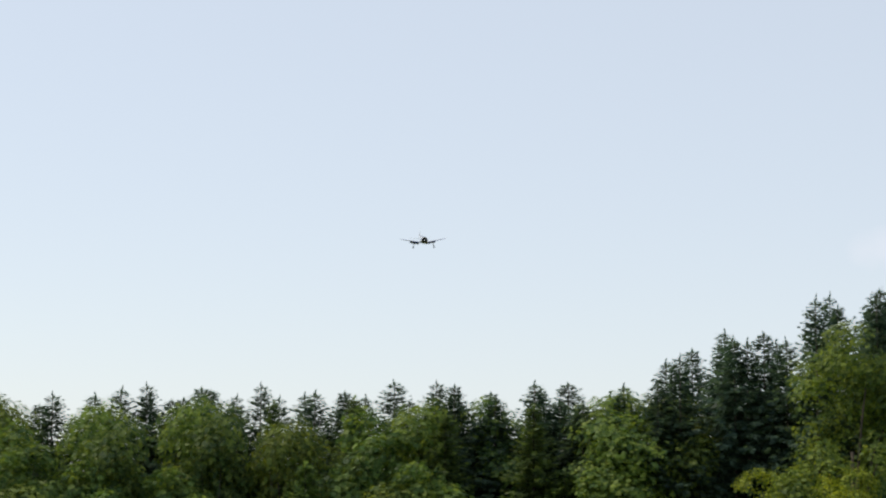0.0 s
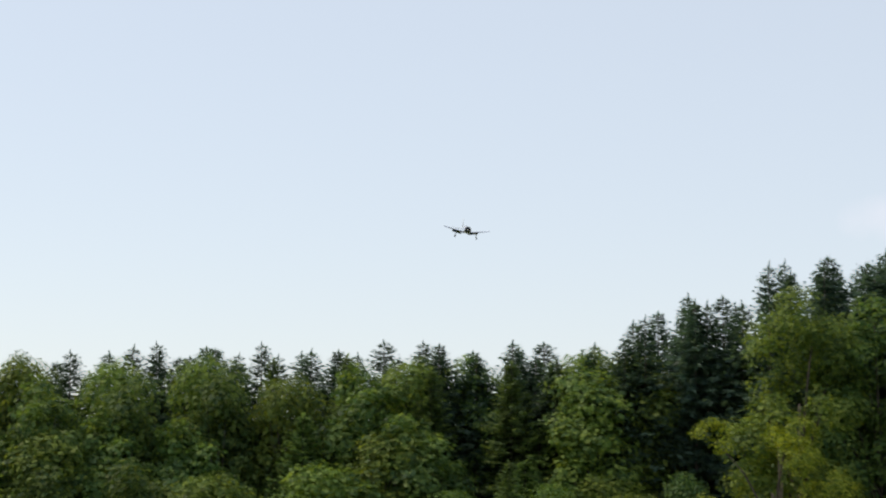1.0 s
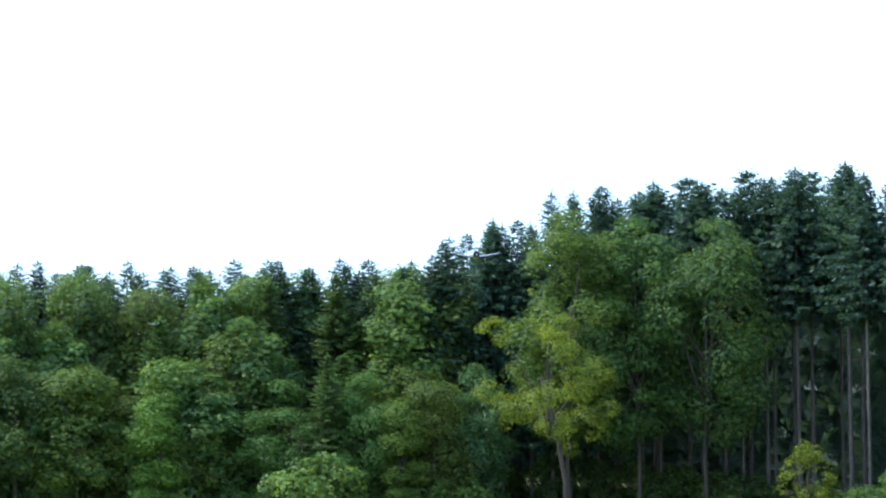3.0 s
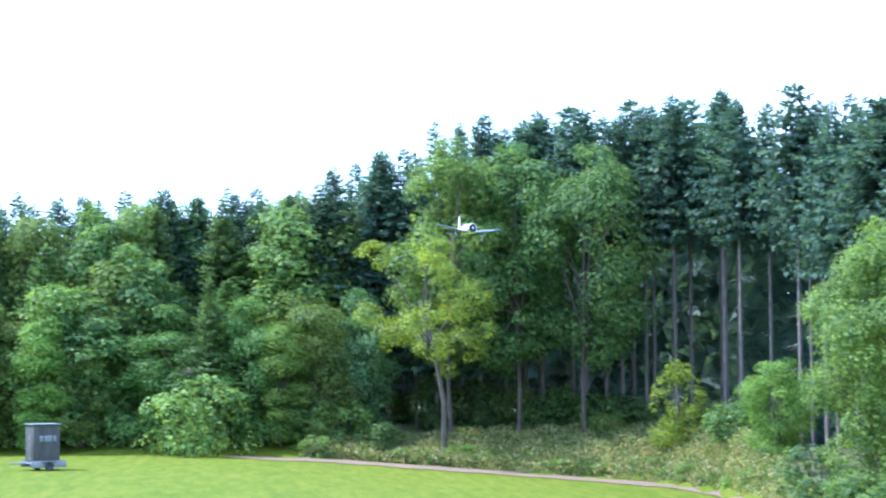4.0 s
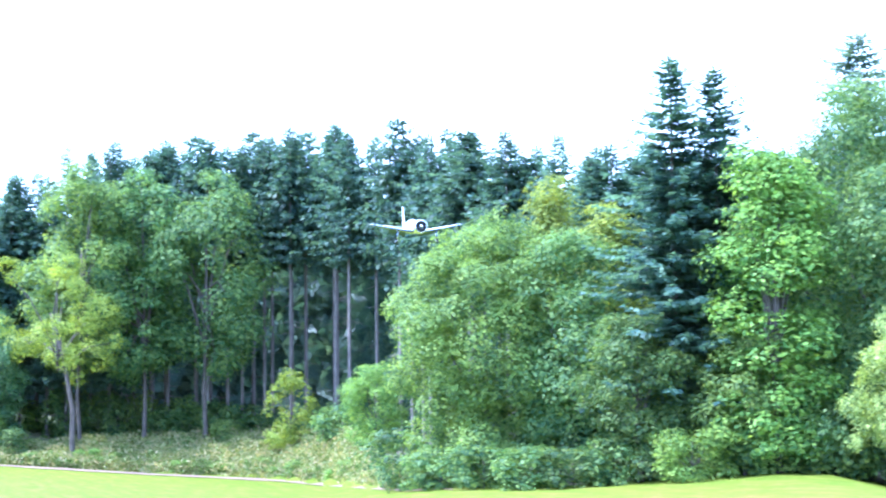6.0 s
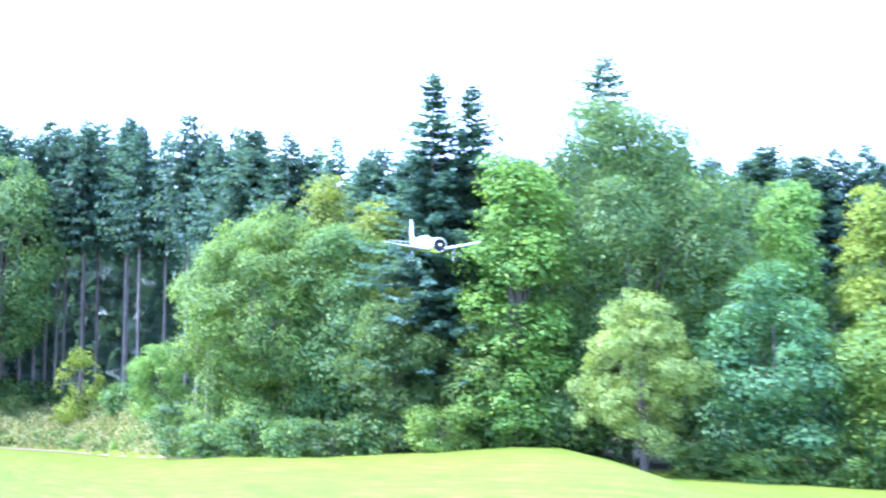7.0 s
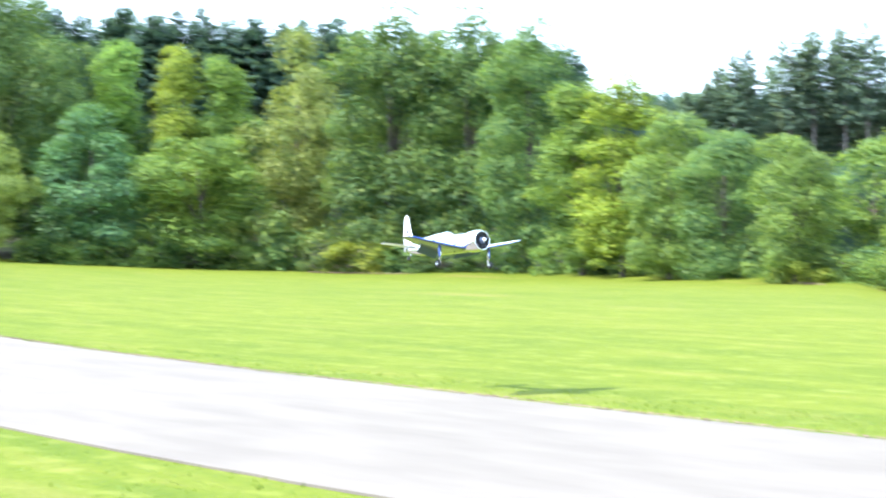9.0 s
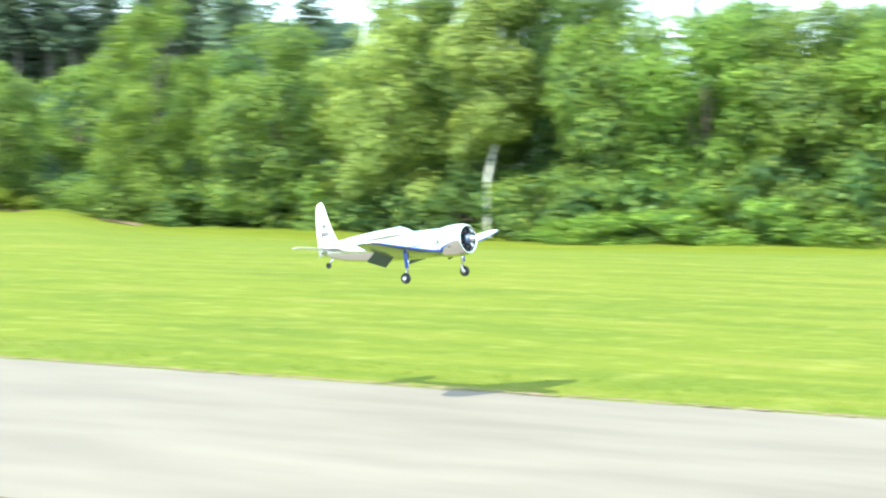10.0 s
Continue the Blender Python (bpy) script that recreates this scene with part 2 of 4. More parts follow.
def tube(path, radii, sides=7):
    """Vertices and faces of a tapered tube along a path."""
    path = [Vector(p) for p in path]
    vs, fs = [], []
    for i, p in enumerate(path):
        d = (path[min(i + 1, len(path) - 1)] - path[max(i - 1, 0)]).normalized()
        u = d.cross(Vector((0.31, 0.95, 0.02))).normalized()
        w = d.cross(u)
        for k in range(sides):
            q = 2 * math.pi * k / sides
            vs.append(p + (u * math.cos(q) + w * math.sin(q)) * radii[i])
    for i in range(len(path) - 1):
        for k in range(sides):
            a, b = i * sides + k, i * sides + (k + 1) % sides
            fs.append((a, b, b + sides, a + sides))
    fs.append(tuple(range(len(vs) - sides, len(vs))))
    return vs, fs


def tubes_object(name, tubes, mat):
    vs, fs = [], []
    for path, radii, sides in tubes:
        v, f = tube(path, radii, sides)
        o = len(vs)
        vs += v
        fs += [tuple(i + o for i in q) for q in f]
    return mesh_object(name, vs, fs, mat, True)


def leaf_quads(rng, centres, normals, size, slim=0.6):
    """Rhombic leaves at centres, facing about along normals."""
    k = len(centres)
    nrm = normals + rng.normal(0, 0.36, (k, 3))
    nrm /= np.linalg.norm(nrm, axis=1)[:, None] + 1e-9
    along = rng.normal(0, 1, (k, 3))
    along -= nrm * (along * nrm).sum(1)[:, None]
    along /= np.linalg.norm(along, axis=1)[:, None] + 1e-9
    side = np.cross(nrm, along)
    s = (size * rng.uniform(0.6, 1.4, k))[:, None]
    return np.stack([centres - along * s, centres + side * s * slim + nrm * s * 0.12, centres + along * s, centres - side * s * slim + nrm * s * 0.12], 1)


# ---- trees ----
def broadleaf(name, seed, h, w, base, lobes, leaves, size, mat, bark=BARK, top=0.75, lean=0.0, gaps=0.45, low=0.0, girth=0.5, lobe=(0.13, 0.27)):
    """A broad-leaved tree h high and w wide; its crown begins at base*h. Lobes of leaves stand on limbs of a tapered trunk."""
    rng = np.random.default_rng(seed)
    root = new(name)
    many, small = (1.9, 1.0) if name in ("bush", "beech_tree") else (3.1, 0.78)     # the nearer trees have finer leaves
    cz, rz, rx = h * (1 + base) / 2, h * (1 - base) / 2, w / 2
    dirs = rng.normal(0, 1, (lobes * 3, 3))
    dirs /= np.linalg.norm(dirs, axis=1)[:, None]
    dirs = dirs[:lobes]
    rad = rng.uniform(0.12, 1.0, lobes) ** 0.33
    lr = rng.uniform(*lobe, lobes) * min(w, h * (1 - base) * 1.15)
    up = dirs[:, 2] * rad
    taper = np.where(up > 0, 1 - (1 - top) * up, 1 - low * (-up))
    c = np.stack([dirs[:, 0] * rad * (rx - 0.62 * lr) * taper, dirs[:, 1] * rad * (rx - 0.62 * lr) * taper, cz + up * (rz - 0.45 * lr)], 1)
    if base < 0.06:                # a skirt of low boughs hides the foot of the trunk
        q = rng.uniform(0, 2 * math.pi, 9)
        sk = rx * rng.uniform(0.35, 0.85, 9)
        c = np.concatenate([c, np.stack([np.cos(q) * sk, np.sin(q) * sk, h * rng.uniform(0.07, 0.2, 9)], 1)])
        lr = np.concatenate([lr, rng.uniform(0.12, 0.2, 9) * min(w, h)])
    c[:, 0] += lean * (c[:, 2] / h)
    # trunk and limbs
    fork = h * (base + 0.25 * (1 - base))
    tubes = [([(0, 0, -0.4), (0.02 * h * rng.normal() * 0.3, 0, fork * 0.5), (lean * 0.3, 0.01 * h * rng.normal(), fork), (lean * 0.7, 0, h * 0.70)],
              [0.030 * h * girth, 0.023 * h * girth, 0.018 * h * girth, 0.004 * h], 8)]
    for k in range(min(len(c), 12)):
        z0 = fork * rng.uniform(0.75, 1.35)
        s = np.array([lean * z0 / h, 0, z0])
        mid = s * 0.45 + c[k] * 0.55 + np.array([0, 0, 0.04 * h])
        tubes.append(([tuple(s), tuple(mid), tuple(c[k])], [0.0045 * h, 0.003 * h, 0.0012 * h], 5))
    child(tubes_object("trunk", tubes, bark), root)
    share = lr ** 2 / (lr ** 2).sum()
    cs, ns = [], []
    for k in range(len(c)):
        m = int(many * leaves * share[k])
        d = rng.normal(0, 1, (m, 3))
        d /= np.linalg.norm(d, axis=1)[:, None]
        clump = rng.normal(0, 1, (14, 3))
        clump /= np.linalg.norm(clump, axis=1)[:, None]
        pick = clump[rng.integers(0, 14, m)]
        d = d * (1 - gaps) + pick * gaps * 1.6
        away = (c[k] - np.array([lean * c[k][2] / h, 0, cz])) / np.array([rx, rx, rz])
        d += 0.35 * away + np.array([0, 0, 0.30])
        q = np.linalg.norm(d, axis=1)[:, None]
        r = lr[k] * rng.uniform(0.74, 1.05, (m, 1)) * np.clip(q, 0.75, 1.15)
        cs.append(c[k] + d / q * r * np.array([1, 1, 0.8]))
        ns.append(d / q + np.array([0, 0, 0.5]))
    cs, ns = np.concatenate(cs), np.concatenate(ns)
    keep = cs[:, 2] > 0.02 * h
    child(quads_mesh("crown", leaf_quads(rng, cs[keep], ns[keep], size * small, 0.75), mat), root)
    return root


def conifer(name, seed, h, w, base, step, per, mat, bark=BARK_SPRUCE, shape=1.0, droop=0.28, size=0.34, ragged=0.4, nodes=6):
    """A conifer h high: whorls of boughs with feathered twigs from base*h to a pointed tip, on a straight bare trunk."""
    rng = np.random.default_rng(seed)
    root = new(name)
    tubes = [([(0, 0, -0.5), (0, 0, h * 0.5), (0, 0, h * 0.995)], [0.0066 * h, 0.0050 * h, 0.0008 * h], 7)]
    quads = []
    up = np.array([0, 0, 1.0])

    def twigs(c, way, s, slim):
        """Slender sprays that begin at c and run along way."""
        way = way / (np.linalg.norm(way, axis=1)[:, None] + 1e-9)
        perp = np.cross(way, up + rng.normal(0, 0.45, (len(c), 3)))
        perp /= np.linalg.norm(perp, axis=1)[:, None] + 1e-9
        mid = c + way * s * 0.45
        quads.append(np.stack([c - way * s * 0.1, mid + perp * s * slim, c + way * s, mid - perp * s * slim], 1))

    z = base * h
    while z < h * 0.985:
        f = (z - base * h) / (h * (1 - base))
        reach = 0.5 * w * (1 - f) ** shape * min(1.0, 0.6 + 2.0 * f) + 0.05
        rise = -droop * (1 - f) + 0.55 * f ** 3
        for k in range(per):
            if rng.random() < 0.1:
                continue
            q = rng.uniform(0, 2 * math.pi)
            L = reach * rng.uniform(1 - ragged, 1 + ragged * 0.55)
            zb = z + step * rng.uniform(-0.7, 0.7) * (1 - f)
            out = np.array([math.cos(q), math.sin(q), 0])
            side = np.array([-math.sin(q), math.cos(q), 0])
            m = max(2, int(nodes * min(1, 0.35 + L / (0.5 * w))))
            u = (np.arange(m) + rng.uniform(0.2, 1.0)) / m
            c = out[None] * (u * L)[:, None]
            c[:, 2] = zb + L * (0.10 + rise * u + 0.16 * u ** 3 - 0.10 * u)
            s = (size * rng.uniform(0.7, 1.3, m) * (1.05 - 0.45 * u) * min(1.0, 0.34 + 0.3 * L))[:, None]
            for sgn in (-1, 1):
                way = out * 0.75 + side * sgn * 0.85 - up * rng.uniform(0.0, 0.75, (m, 1)) * (1 - f)
                twigs(c, way, s, 0.30)
            twigs(c, out * 0.35 - up * rng.uniform(0.5, 1.0, (m, 1)) * (1 - f) + side * rng.normal(0, 0.4, (m, 1)), s * 0.9, 0.32)
            twigs(c[-1:], out[None] + up * 0.25, s[-1:] * 0.9, 0.24)
        z += step * rng.uniform(0.7, 1.3) * (0.30 + 0.70 * (1 - f))
    leader = np.zeros((9, 3))
    leader[:, 2] = h * 0.985 + 0.02 * h * rng.random(9) - 0.25
    twigs(leader, up + rng.normal(0, 0.28, (9, 3)), np.full((9, 1), 0.42), 0.16)
    for k in range(14):            # dead stubs on the bare trunk
        zz = h * rng.uniform(0.12, max(base, 0.2))
        q = rng.uniform(0, 2 * math.pi)
        L = rng.uniform(0.4, 1.3)
        tubes.append(([(0, 0, zz), (L * math.cos(q), L * math.sin(q), zz - 0.2 * L)], [0.025, 0.006], 3))
    child(tubes_object("trunk", tubes, bark), root)
    child(quads_mesh("crown", np.concatenate(quads), mat), root)
    return root


# ---- ground ----
EDGE = [(-60, 230, 1.0), (-10, 224, 1.5), (-3.2, 219, 1.5), (1.5, 211, 1.5), (4.5, 208, 1.2), (8.4, 206, 0.2), (11.5, 199, -0.3), (12.4, 190, -0.4), (14.0, 160, 0.1), (15, 151, 0.4),
        (17.2, 145, 0.5), (21, 148, 1.2), (22.7, 147.5, 1.14), (23.4, 141, -0.15), (29, 141, -0.8), (34, 138, -1.1), (39.5, 129, -1.1), (42, 119, -1.0), (44.5, 106, -0.85), (49, 94, -0.75), (51.5, 87, -1.2), (59, 80, -1.45), (64, 76, -1.5), (73, 71, -1.4), (110, 66, -1.2)]


def edge(az):
    """Distance and height of the wood's edge in a direction."""
    cols = list(zip(*EDGE))
    return float(np.interp(az, cols[0], cols[1])), float(np.interp(az, cols[0], cols[2]))


def ground_z(az, r):
    re, ze = edge(az)
    if r <= re:
        s = min(max((r - 28) / (re - 28), 0), 1)
        return ze * s * s * (3 - 2 * s)
    rise = float(np.interp(az, [-60, -8, 3, 6, 12, 15, 40, 48, 75, 110], [0.03, 0.25, 0.25, 0.12, 0.05, 0.02, 0.05, 0.07, 0.03, 0.02]))
    heath = float(np.interp(az, [5, 7, 10, 13], [0, 0.6, 1.6, 2.2]) if az < 13 else np.interp(az, [13, 13.8], [2.2, 0]))
    return ze + rise * min(r - re, 60) + heath * min(1.0, (r - re) / 14)


def spot(az, r, sink=0.0):
    q = radians(az)
    return Vector((r * math.sin(q), r * math.cos(q), ground_z(az, r) - sink))


def build_ground():
    azs = [-180 + 4 * k for k in range(42)] + [-12 + k for k in range(16)] + [4 + 0.4 * k for k in range(30)] + [16 + k for k in range(65)] + [81 + 4 * k for k in range(25)]
    rs = [0, 6, 12, 18, 24, 30, 38, 46, 56, 66, 76, 86, 96, 106, 116, 126, 136, *range(140, 230, 3), 240, 260, 300, 500, 1200, 4000]
    vs, fs, mats = [], [], []
    for r in rs:
        for q in azs:
            z = ground_z(max(-60, min(110, q)), r)
            vs.append((r * math.sin(radians(q)), r * math.cos(radians(q)), z))
    k = len(azs)
    for i in range(len(rs) - 1):
        for j in range(k):
            fs.append((i * k + j, (i + 1) * k + j, (i + 1) * k + (j + 1) % k, i * k + (j + 1) % k))
            past = rs[i] - edge(max(-60, min(110, azs[j])))[0]
            mats.append(0 if past < 0 else 2 if 4 <= azs[j] < 14.2 and past < 22 else 1 if past > 3 else 0)
    ob = mesh_object("ground", vs, fs, MEADOW, True)
    ob.data.materials.append(LITTER)
    ob.data.materials.append(WEEDY)
    ob.data.polygons.foreach_set("material_index", mats)
    return tagged(ob, "sunlit mown green meadow with dry streaks reaching the wood", "meadow", kind="structure")


build_ground()


def strip(name, mat, rows, lift, label, category, ragged=0.0, seed=0):
    """A flat strip on the ground through rows of (azimuth, near distance, far distance)."""
    rng = np.random.default_rng(seed)
    vs, fs = [], []
    for az, r0, r1 in rows:
        for r in (r0 + rng.uniform(-ragged, ragged), (r0 + r1) / 2, r1 + rng.uniform(-ragged, ragged)):
            p = spot(az, r)
            vs.append((p.x, p.y, p.z + lift))
    for i in range(len(rows) - 1):
        for j in (0, 1):
            fs.append((3 * i + j, 3 * i + j + 1, 3 * i + j + 4, 3 * i + j + 3))
    return tagged(mesh_object(name, vs, fs, mat, True), label, category, kind="structure")


strip("farm_track", SOIL, [(a, edge(a)[0] - 0.4 - 6.0 * min(1.0, (15.2 - a) / 3, (a - 1.8) / 1.5), edge(a)[0] - 0.4) for a in np.arange(2.0, 15, 0.3)], 0.04,
      "bare pale brown soil track between meadow and weeds", "track", 0.8, 3)
strip("soil_patch", SOIL, [(a, edge(a)[0] - 3.5, edge(a)[0] - 0.2) for a in np.arange(33.0, 36.5, 0.4)], 0.06, "dry bare soil along the wood's edge", "soil", 0.8, 4)
strip("soil_patch", SOIL, [(a, edge(a)[0] - 4.0, edge(a)[0] - 0.2) for a in np.arange(47.0, 51.8, 0.35)], 0.06, "dry bare soil along the wood's edge", "soil", 0.8, 5)


def runway_sides(y):
    """The asphalt's near and far side at y; the far end is rounded."""
    near = 7.08 + 0.12 * math.sin(y * 0.35) + float(np.interp(y, [16, 20, 28, 36, 41, 43], [0, 0.15, 0.7, 0.8, 1.2, 2.2]))
    return near, 12.22 + float(np.interp(y, [14, 20, 26, 30, 34, 38, 40, 41.5, 42.5, 43], [0, 0.12, 0.5, 0.95, 1.3, 1.3, 0.8, -0.3, -1.5, -2.6]))


def build_runway():
    """Asphalt strip running north to south, with a slightly ragged edge of soil."""
    rng = np.random.default_rng(11)
    ys = np.arange(-60, 43.2, 0.5)
    vs, fs = [], []
    for y in ys:
        near, far = runway_sides(y)
        near, far = near + 0.010 * rng.normal(), far + 0.02 * rng.normal()
        for x, z in ((near, -0.05), (near, 0.02), (far, 0.02), (far, -0.05)):
            vs.append((x, y, z))
    for i in range(len(ys) - 1):
        for j in range(3):
            fs.append((4 * i + j, 4 * i + j + 1, 4 * i + j + 5, 4 * i + j + 4))
    k = len(vs)
    fs += [(0, 1, 2, 3), (k - 1, k - 2, k - 3, k - 4)]
    tagged(mesh_object("runway", vs, fs, ASPHALT), "pale grey worn asphalt runway strip between grass", "runway", kind="structure")
    rim = []
    for y in np.arange(-5, 41, 0.03):
        far = runway_sides(y)[1]
        rim.append((far - 0.02 + 0.10 * rng.random(), y, 0.026))
    c = np.array(rim)
    tagged(quads_mesh("soil_edging", leaf_quads(rng, c, np.tile([0, 0, 9.0], (len(c), 1)), 0.04), SOIL), "thin brown soil rim along the asphalt", "soil", kind="stuff")


build_runway()


# ---- planting ----
PROTO = {}


def stock(key, ob, h, w, label, category, group):
    tagged(ob, label, category, group)
    PROTO[key] = (ob, h, w)


def plant(key, az, r, h, w, turn=None, sink=0.15, label=""):
    """A tree of a stock, h high and w wide, in direction az at r metres."""
    ob, h0, w0 = PROTO[key]
    turn = random.uniform(0, 360) if turn is None else turn
    w *= 1.12
    p = spot(az, r, sink)
    m = Matrix.Translation(p) @ pose(0, 0, 0, 0, 0, turn) @ Matrix.Diagonal((w / w0, w / w0, h / h0, 1))
    c = copy_thing(ob, m)
    if label:
        c["label"] = label
    return c


random.seed(5)
EDGE_TREES = "broad-leaved trees along the meadow"
for k, (mat, lab) in enumerate(((LEAF_MID, "full green broad-leaved tree at the edge of the wood"), (LEAF_BLUE, "bluish green broad-leaved tree at the edge of the wood"),
                                (LEAF_DARK, "dark green leafy tree in the wood"), (LEAF_BROWN, "bronze-tinged broad-leaved tree in the wood"), (LEAF_PALE, "pale sunlit broad-leaved tree beside the meadow"))):
    key = ("mid", "blue", "dark", "bronze", "pale")[k]
    stock(key, broadleaf("broadleaf_tree", 20 + k, 11, 6.5, 0.02, 52, 7600, 0.135, mat, top=0.62, low=0.15, lobe=(0.12, 0.23)), 11, 6.5, lab, "tree", EDGE_TREES)
stock("bright", broadleaf("broadleaf_tree", 28, 11, 6.5, 0.02, 52, 7600, 0.13, LEAF_BRIGHT, top=0.62, low=0.1, lobe=(0.12, 0.23)), 11, 6.5, "bright sunlit green broad-leaved tree beside the meadow", "tree", EDGE_TREES)
stock("bush_bright", broadleaf("bush", 39, 3, 4, 0.0, 22, 2200, 0.09, LEAF_BRIGHT, top=0.9), 3, 4, "rounded sunlit bright green bush", "bush", "bushes at the wood's edge")
stock("spruce_pale", conifer("spruce_tree", 57, 22, 6.4, 0.3, 0.55, 9, NEEDLE_PALE, droop=0.15, shape=0.52, size=0.62, nodes=9, ragged=0.45), 22, 6.4, "light blue-green spruce rising behind leafy trees", "tree", "spruces of the wood")
stock("spruce_tall", conifer("spruce_tree", 58, 22, 8.4, 0.08, 0.50, 9, NEEDLE, droop=0.22, shape=0.74, size=0.62, nodes=12, ragged=0.55), 22, 8.4, "tall dark spruce with drooping boughs", "tree", "spruces of the wood")
stock("tall", broadleaf("broadleaf_tree", 31, 16, 6.5, 0.03, 60, 9500, 0.155, LEAF_DARK, top=0.7, girth=0.18, lobe=(0.16, 0.27)), 16, 6.5, "tall dense green broad-leaved tree", "tree", EDGE_TREES)
stock("beech", broadleaf("beech_tree", 32, 16, 7.5, 0.12, 48, 4300, 0.195, LEAF_MID, top=0.62), 16, 7.5, "green beech in the wooded slope", "tree", "beeches of the slope")
stock("beech_b", broadleaf("beech_tree", 33, 15, 7.0, 0.12, 44, 4000, 0.195, LEAF_DARK, top=0.62), 15, 7.0, "dark green beech in the wooded slope", "tree", "beeches of the slope")
stock("slim", broadleaf("broadleaf_tree", 34, 16, 4.0, 0.02, 56, 8000, 0.135, LEAF_BRIGHT, top=0.55, girth=0.3, lobe=(0.2, 0.36)), 16, 4.0, "slim light green broad-leaved tree", "tree", EDGE_TREES)
stock("yellow_tall", broadleaf("broadleaf_tree", 35, 16, 4.2, 0.03, 52, 7000, 0.14, LEAF_YELLOW, top=0.6, girth=0.3, lobe=(0.2, 0.36)), 16, 4.2, "tall tree with yellow-green sunlit crown", "tree", EDGE_TREES)
stock("bush", broadleaf("bush", 36, 3, 4, 0.0, 22, 1700, 0.105, LEAF_MID, top=0.9), 3, 4, "rounded green bush at the meadow's edge", "bush", "bushes at the wood's edge")
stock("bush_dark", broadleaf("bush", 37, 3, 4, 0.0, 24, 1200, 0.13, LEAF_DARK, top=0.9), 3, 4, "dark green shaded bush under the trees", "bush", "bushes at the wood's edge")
stock("bush_gold", broadleaf("bush", 38, 2.4, 4.5, 0.0, 22, 2600, 0.085, LEAF_YELLOW, top=0.9), 2.4, 4.5, "golden green flowering bush beside the meadow", "bush", "bushes at the wood's edge")
for k in range(3):
    stock("spruce%d" % k, conifer("spruce_tree", 50 + k, 22, 8.0, (0.57, 0.61, 0.53)[k], 0.42, 9, NEEDLE, size=0.72, nodes=6, ragged=0.35, shape=(0.78, 0.68, 0.86)[k]), 22, 8.0, "dark blue-green spruce with a bare lower trunk", "tree", "spruces of the wood")
stock("spruce_low", conifer("spruce_tree", 55, 22, 8.0, 0.2, 0.5, 8, NEEDLE, droop=0.35, shape=0.76, size=0.72, nodes=6, ragged=0.35), 22, 8.0, "dark spruce branched almost to the ground", "tree", "spruces of the wood")
stock("larch", conifer("larch_tree", 59, 22, 7.0, 0.08, 0.5, 9, LARCH, BARK, shape=0.72, droop=0.12, size=0.62, nodes=8, ragged=0.5), 22, 7.0, "light green feathery larch in the wooded slope", "tree", "larches of the slope")
stock("pine", conifer("pine_tree", 56, 22, 6.0, 0.5, 0.7, 7, NEEDLE_PALE, shape=0.5, droop=0.05, size=0.8, ragged=0.5), 22, 6.0, "pale green pine with a tall bare trunk", "tree", "pines on the hill")

# the single trees along the meadow, from the west to the east
plant("blue", -3.6, 219, 11.9, 6.8)
plant("mid", -2.2, 219, 11.1, 6.4)
plant("mid", -0.6, 217, 11.7, 6.8)
plant("slim", -1.5, 214.5, 11.6, 4.0)
plant("bronze", 1.0, 216, 10.8, 7.4)
plant("larch", 2.0, 213, 13.2, 5.0)
plant("slim", 3.5, 212, 10.4, 3.8)
plant("bush", 1.7, 210, 6.6, 8.4)
plant("bronze", 2.8, 214, 11.4, 6.6)
plant("mid", 4.2, 214, 11.8, 6.4)
plant("blue", 5.1, 216, 12.4, 6.0)
plant("bush", 10.3, 214, 2.6, 2.8)
plant("bush", 12.8, 210, 2.5, 4.0)
plant("bush", 4.3, 208, 2.1, 2.6)
plant("bright", 13.55, 186, 7.8, 4.4)
plant("yellow_tall", 17.1, 162, 17.2, 4.2)
plant("yellow_tall", 18.3, 160, 15.2, 4.8)
plant("dark", 18.5, 147, 9.5, 6.0)
plant("mid", 20.5, 146, 8.5, 5.5)
plant("spruce_tall", 19.3, 149, 22.0, 10.4, label="tall dark spruce towering over the leafy trees")
plant("spruce_tall", 20.2, 150, 21.4, 9.6, label="tall dark spruce towering over the leafy trees")
plant("slim", 21.1, 145, 17.4, 5.6)
plant("spruce_pale", 23.45, 161, 25.8, 8.6, label="tall light spruce rising behind a broad dark tree")
plant("blue", 26.6, 143, 12.1, 8.6)
plant("bright", 29.7, 142, 11.0, 9.6)
plant("bush", 31.8, 141, 5.2, 5.6)
plant("yellow_tall", 29.2, 152, 16.9, 4.4)
plant("slim", 27.3, 154, 18.4, 4.8)
plant("slim", 30.5, 152, 17.3, 4.2)
plant("pale", 32.7, 150, 18.4, 8.2, label="broad pale yellow-green crown above the wood")
plant("slim", 25.6, 150, 15.0, 4.4)
for az, r, h, w in ((14.1, 158, 2.2, 3.2), (14.7, 154, 2.4, 4.0), (15.5, 150.5, 2.4, 4.4), (16.4, 147.5, 2.4, 4.0)):
    plant("bush_dark", az, r, h, w)
for k in range(26):
    az = 4.0 + 0.36 * k
    plant("bush" if k % 3 else "bush_bright", az, edge(az)[0] + random.uniform(0.4, 3.5), random.uniform(0.8, 1.5), random.uniform(1.2, 2.4), label="low green shrub among the weeds")
plant("bush_bright", 19.4, 143.2, 2.9, 4.0)
for az, r, h, w in ((20.6, 146, 3.2, 4.5), (21.4, 146, 2.8, 4.5), (22.2, 145.5, 3.2, 4.5), (25.2, 141, 2.2, 4), (26.2, 140.5, 2.0, 4), (28.0, 140.5, 2.4, 4.4), (31.0, 140, 2.6, 4)):
    plant("bush", az, r, h, w)
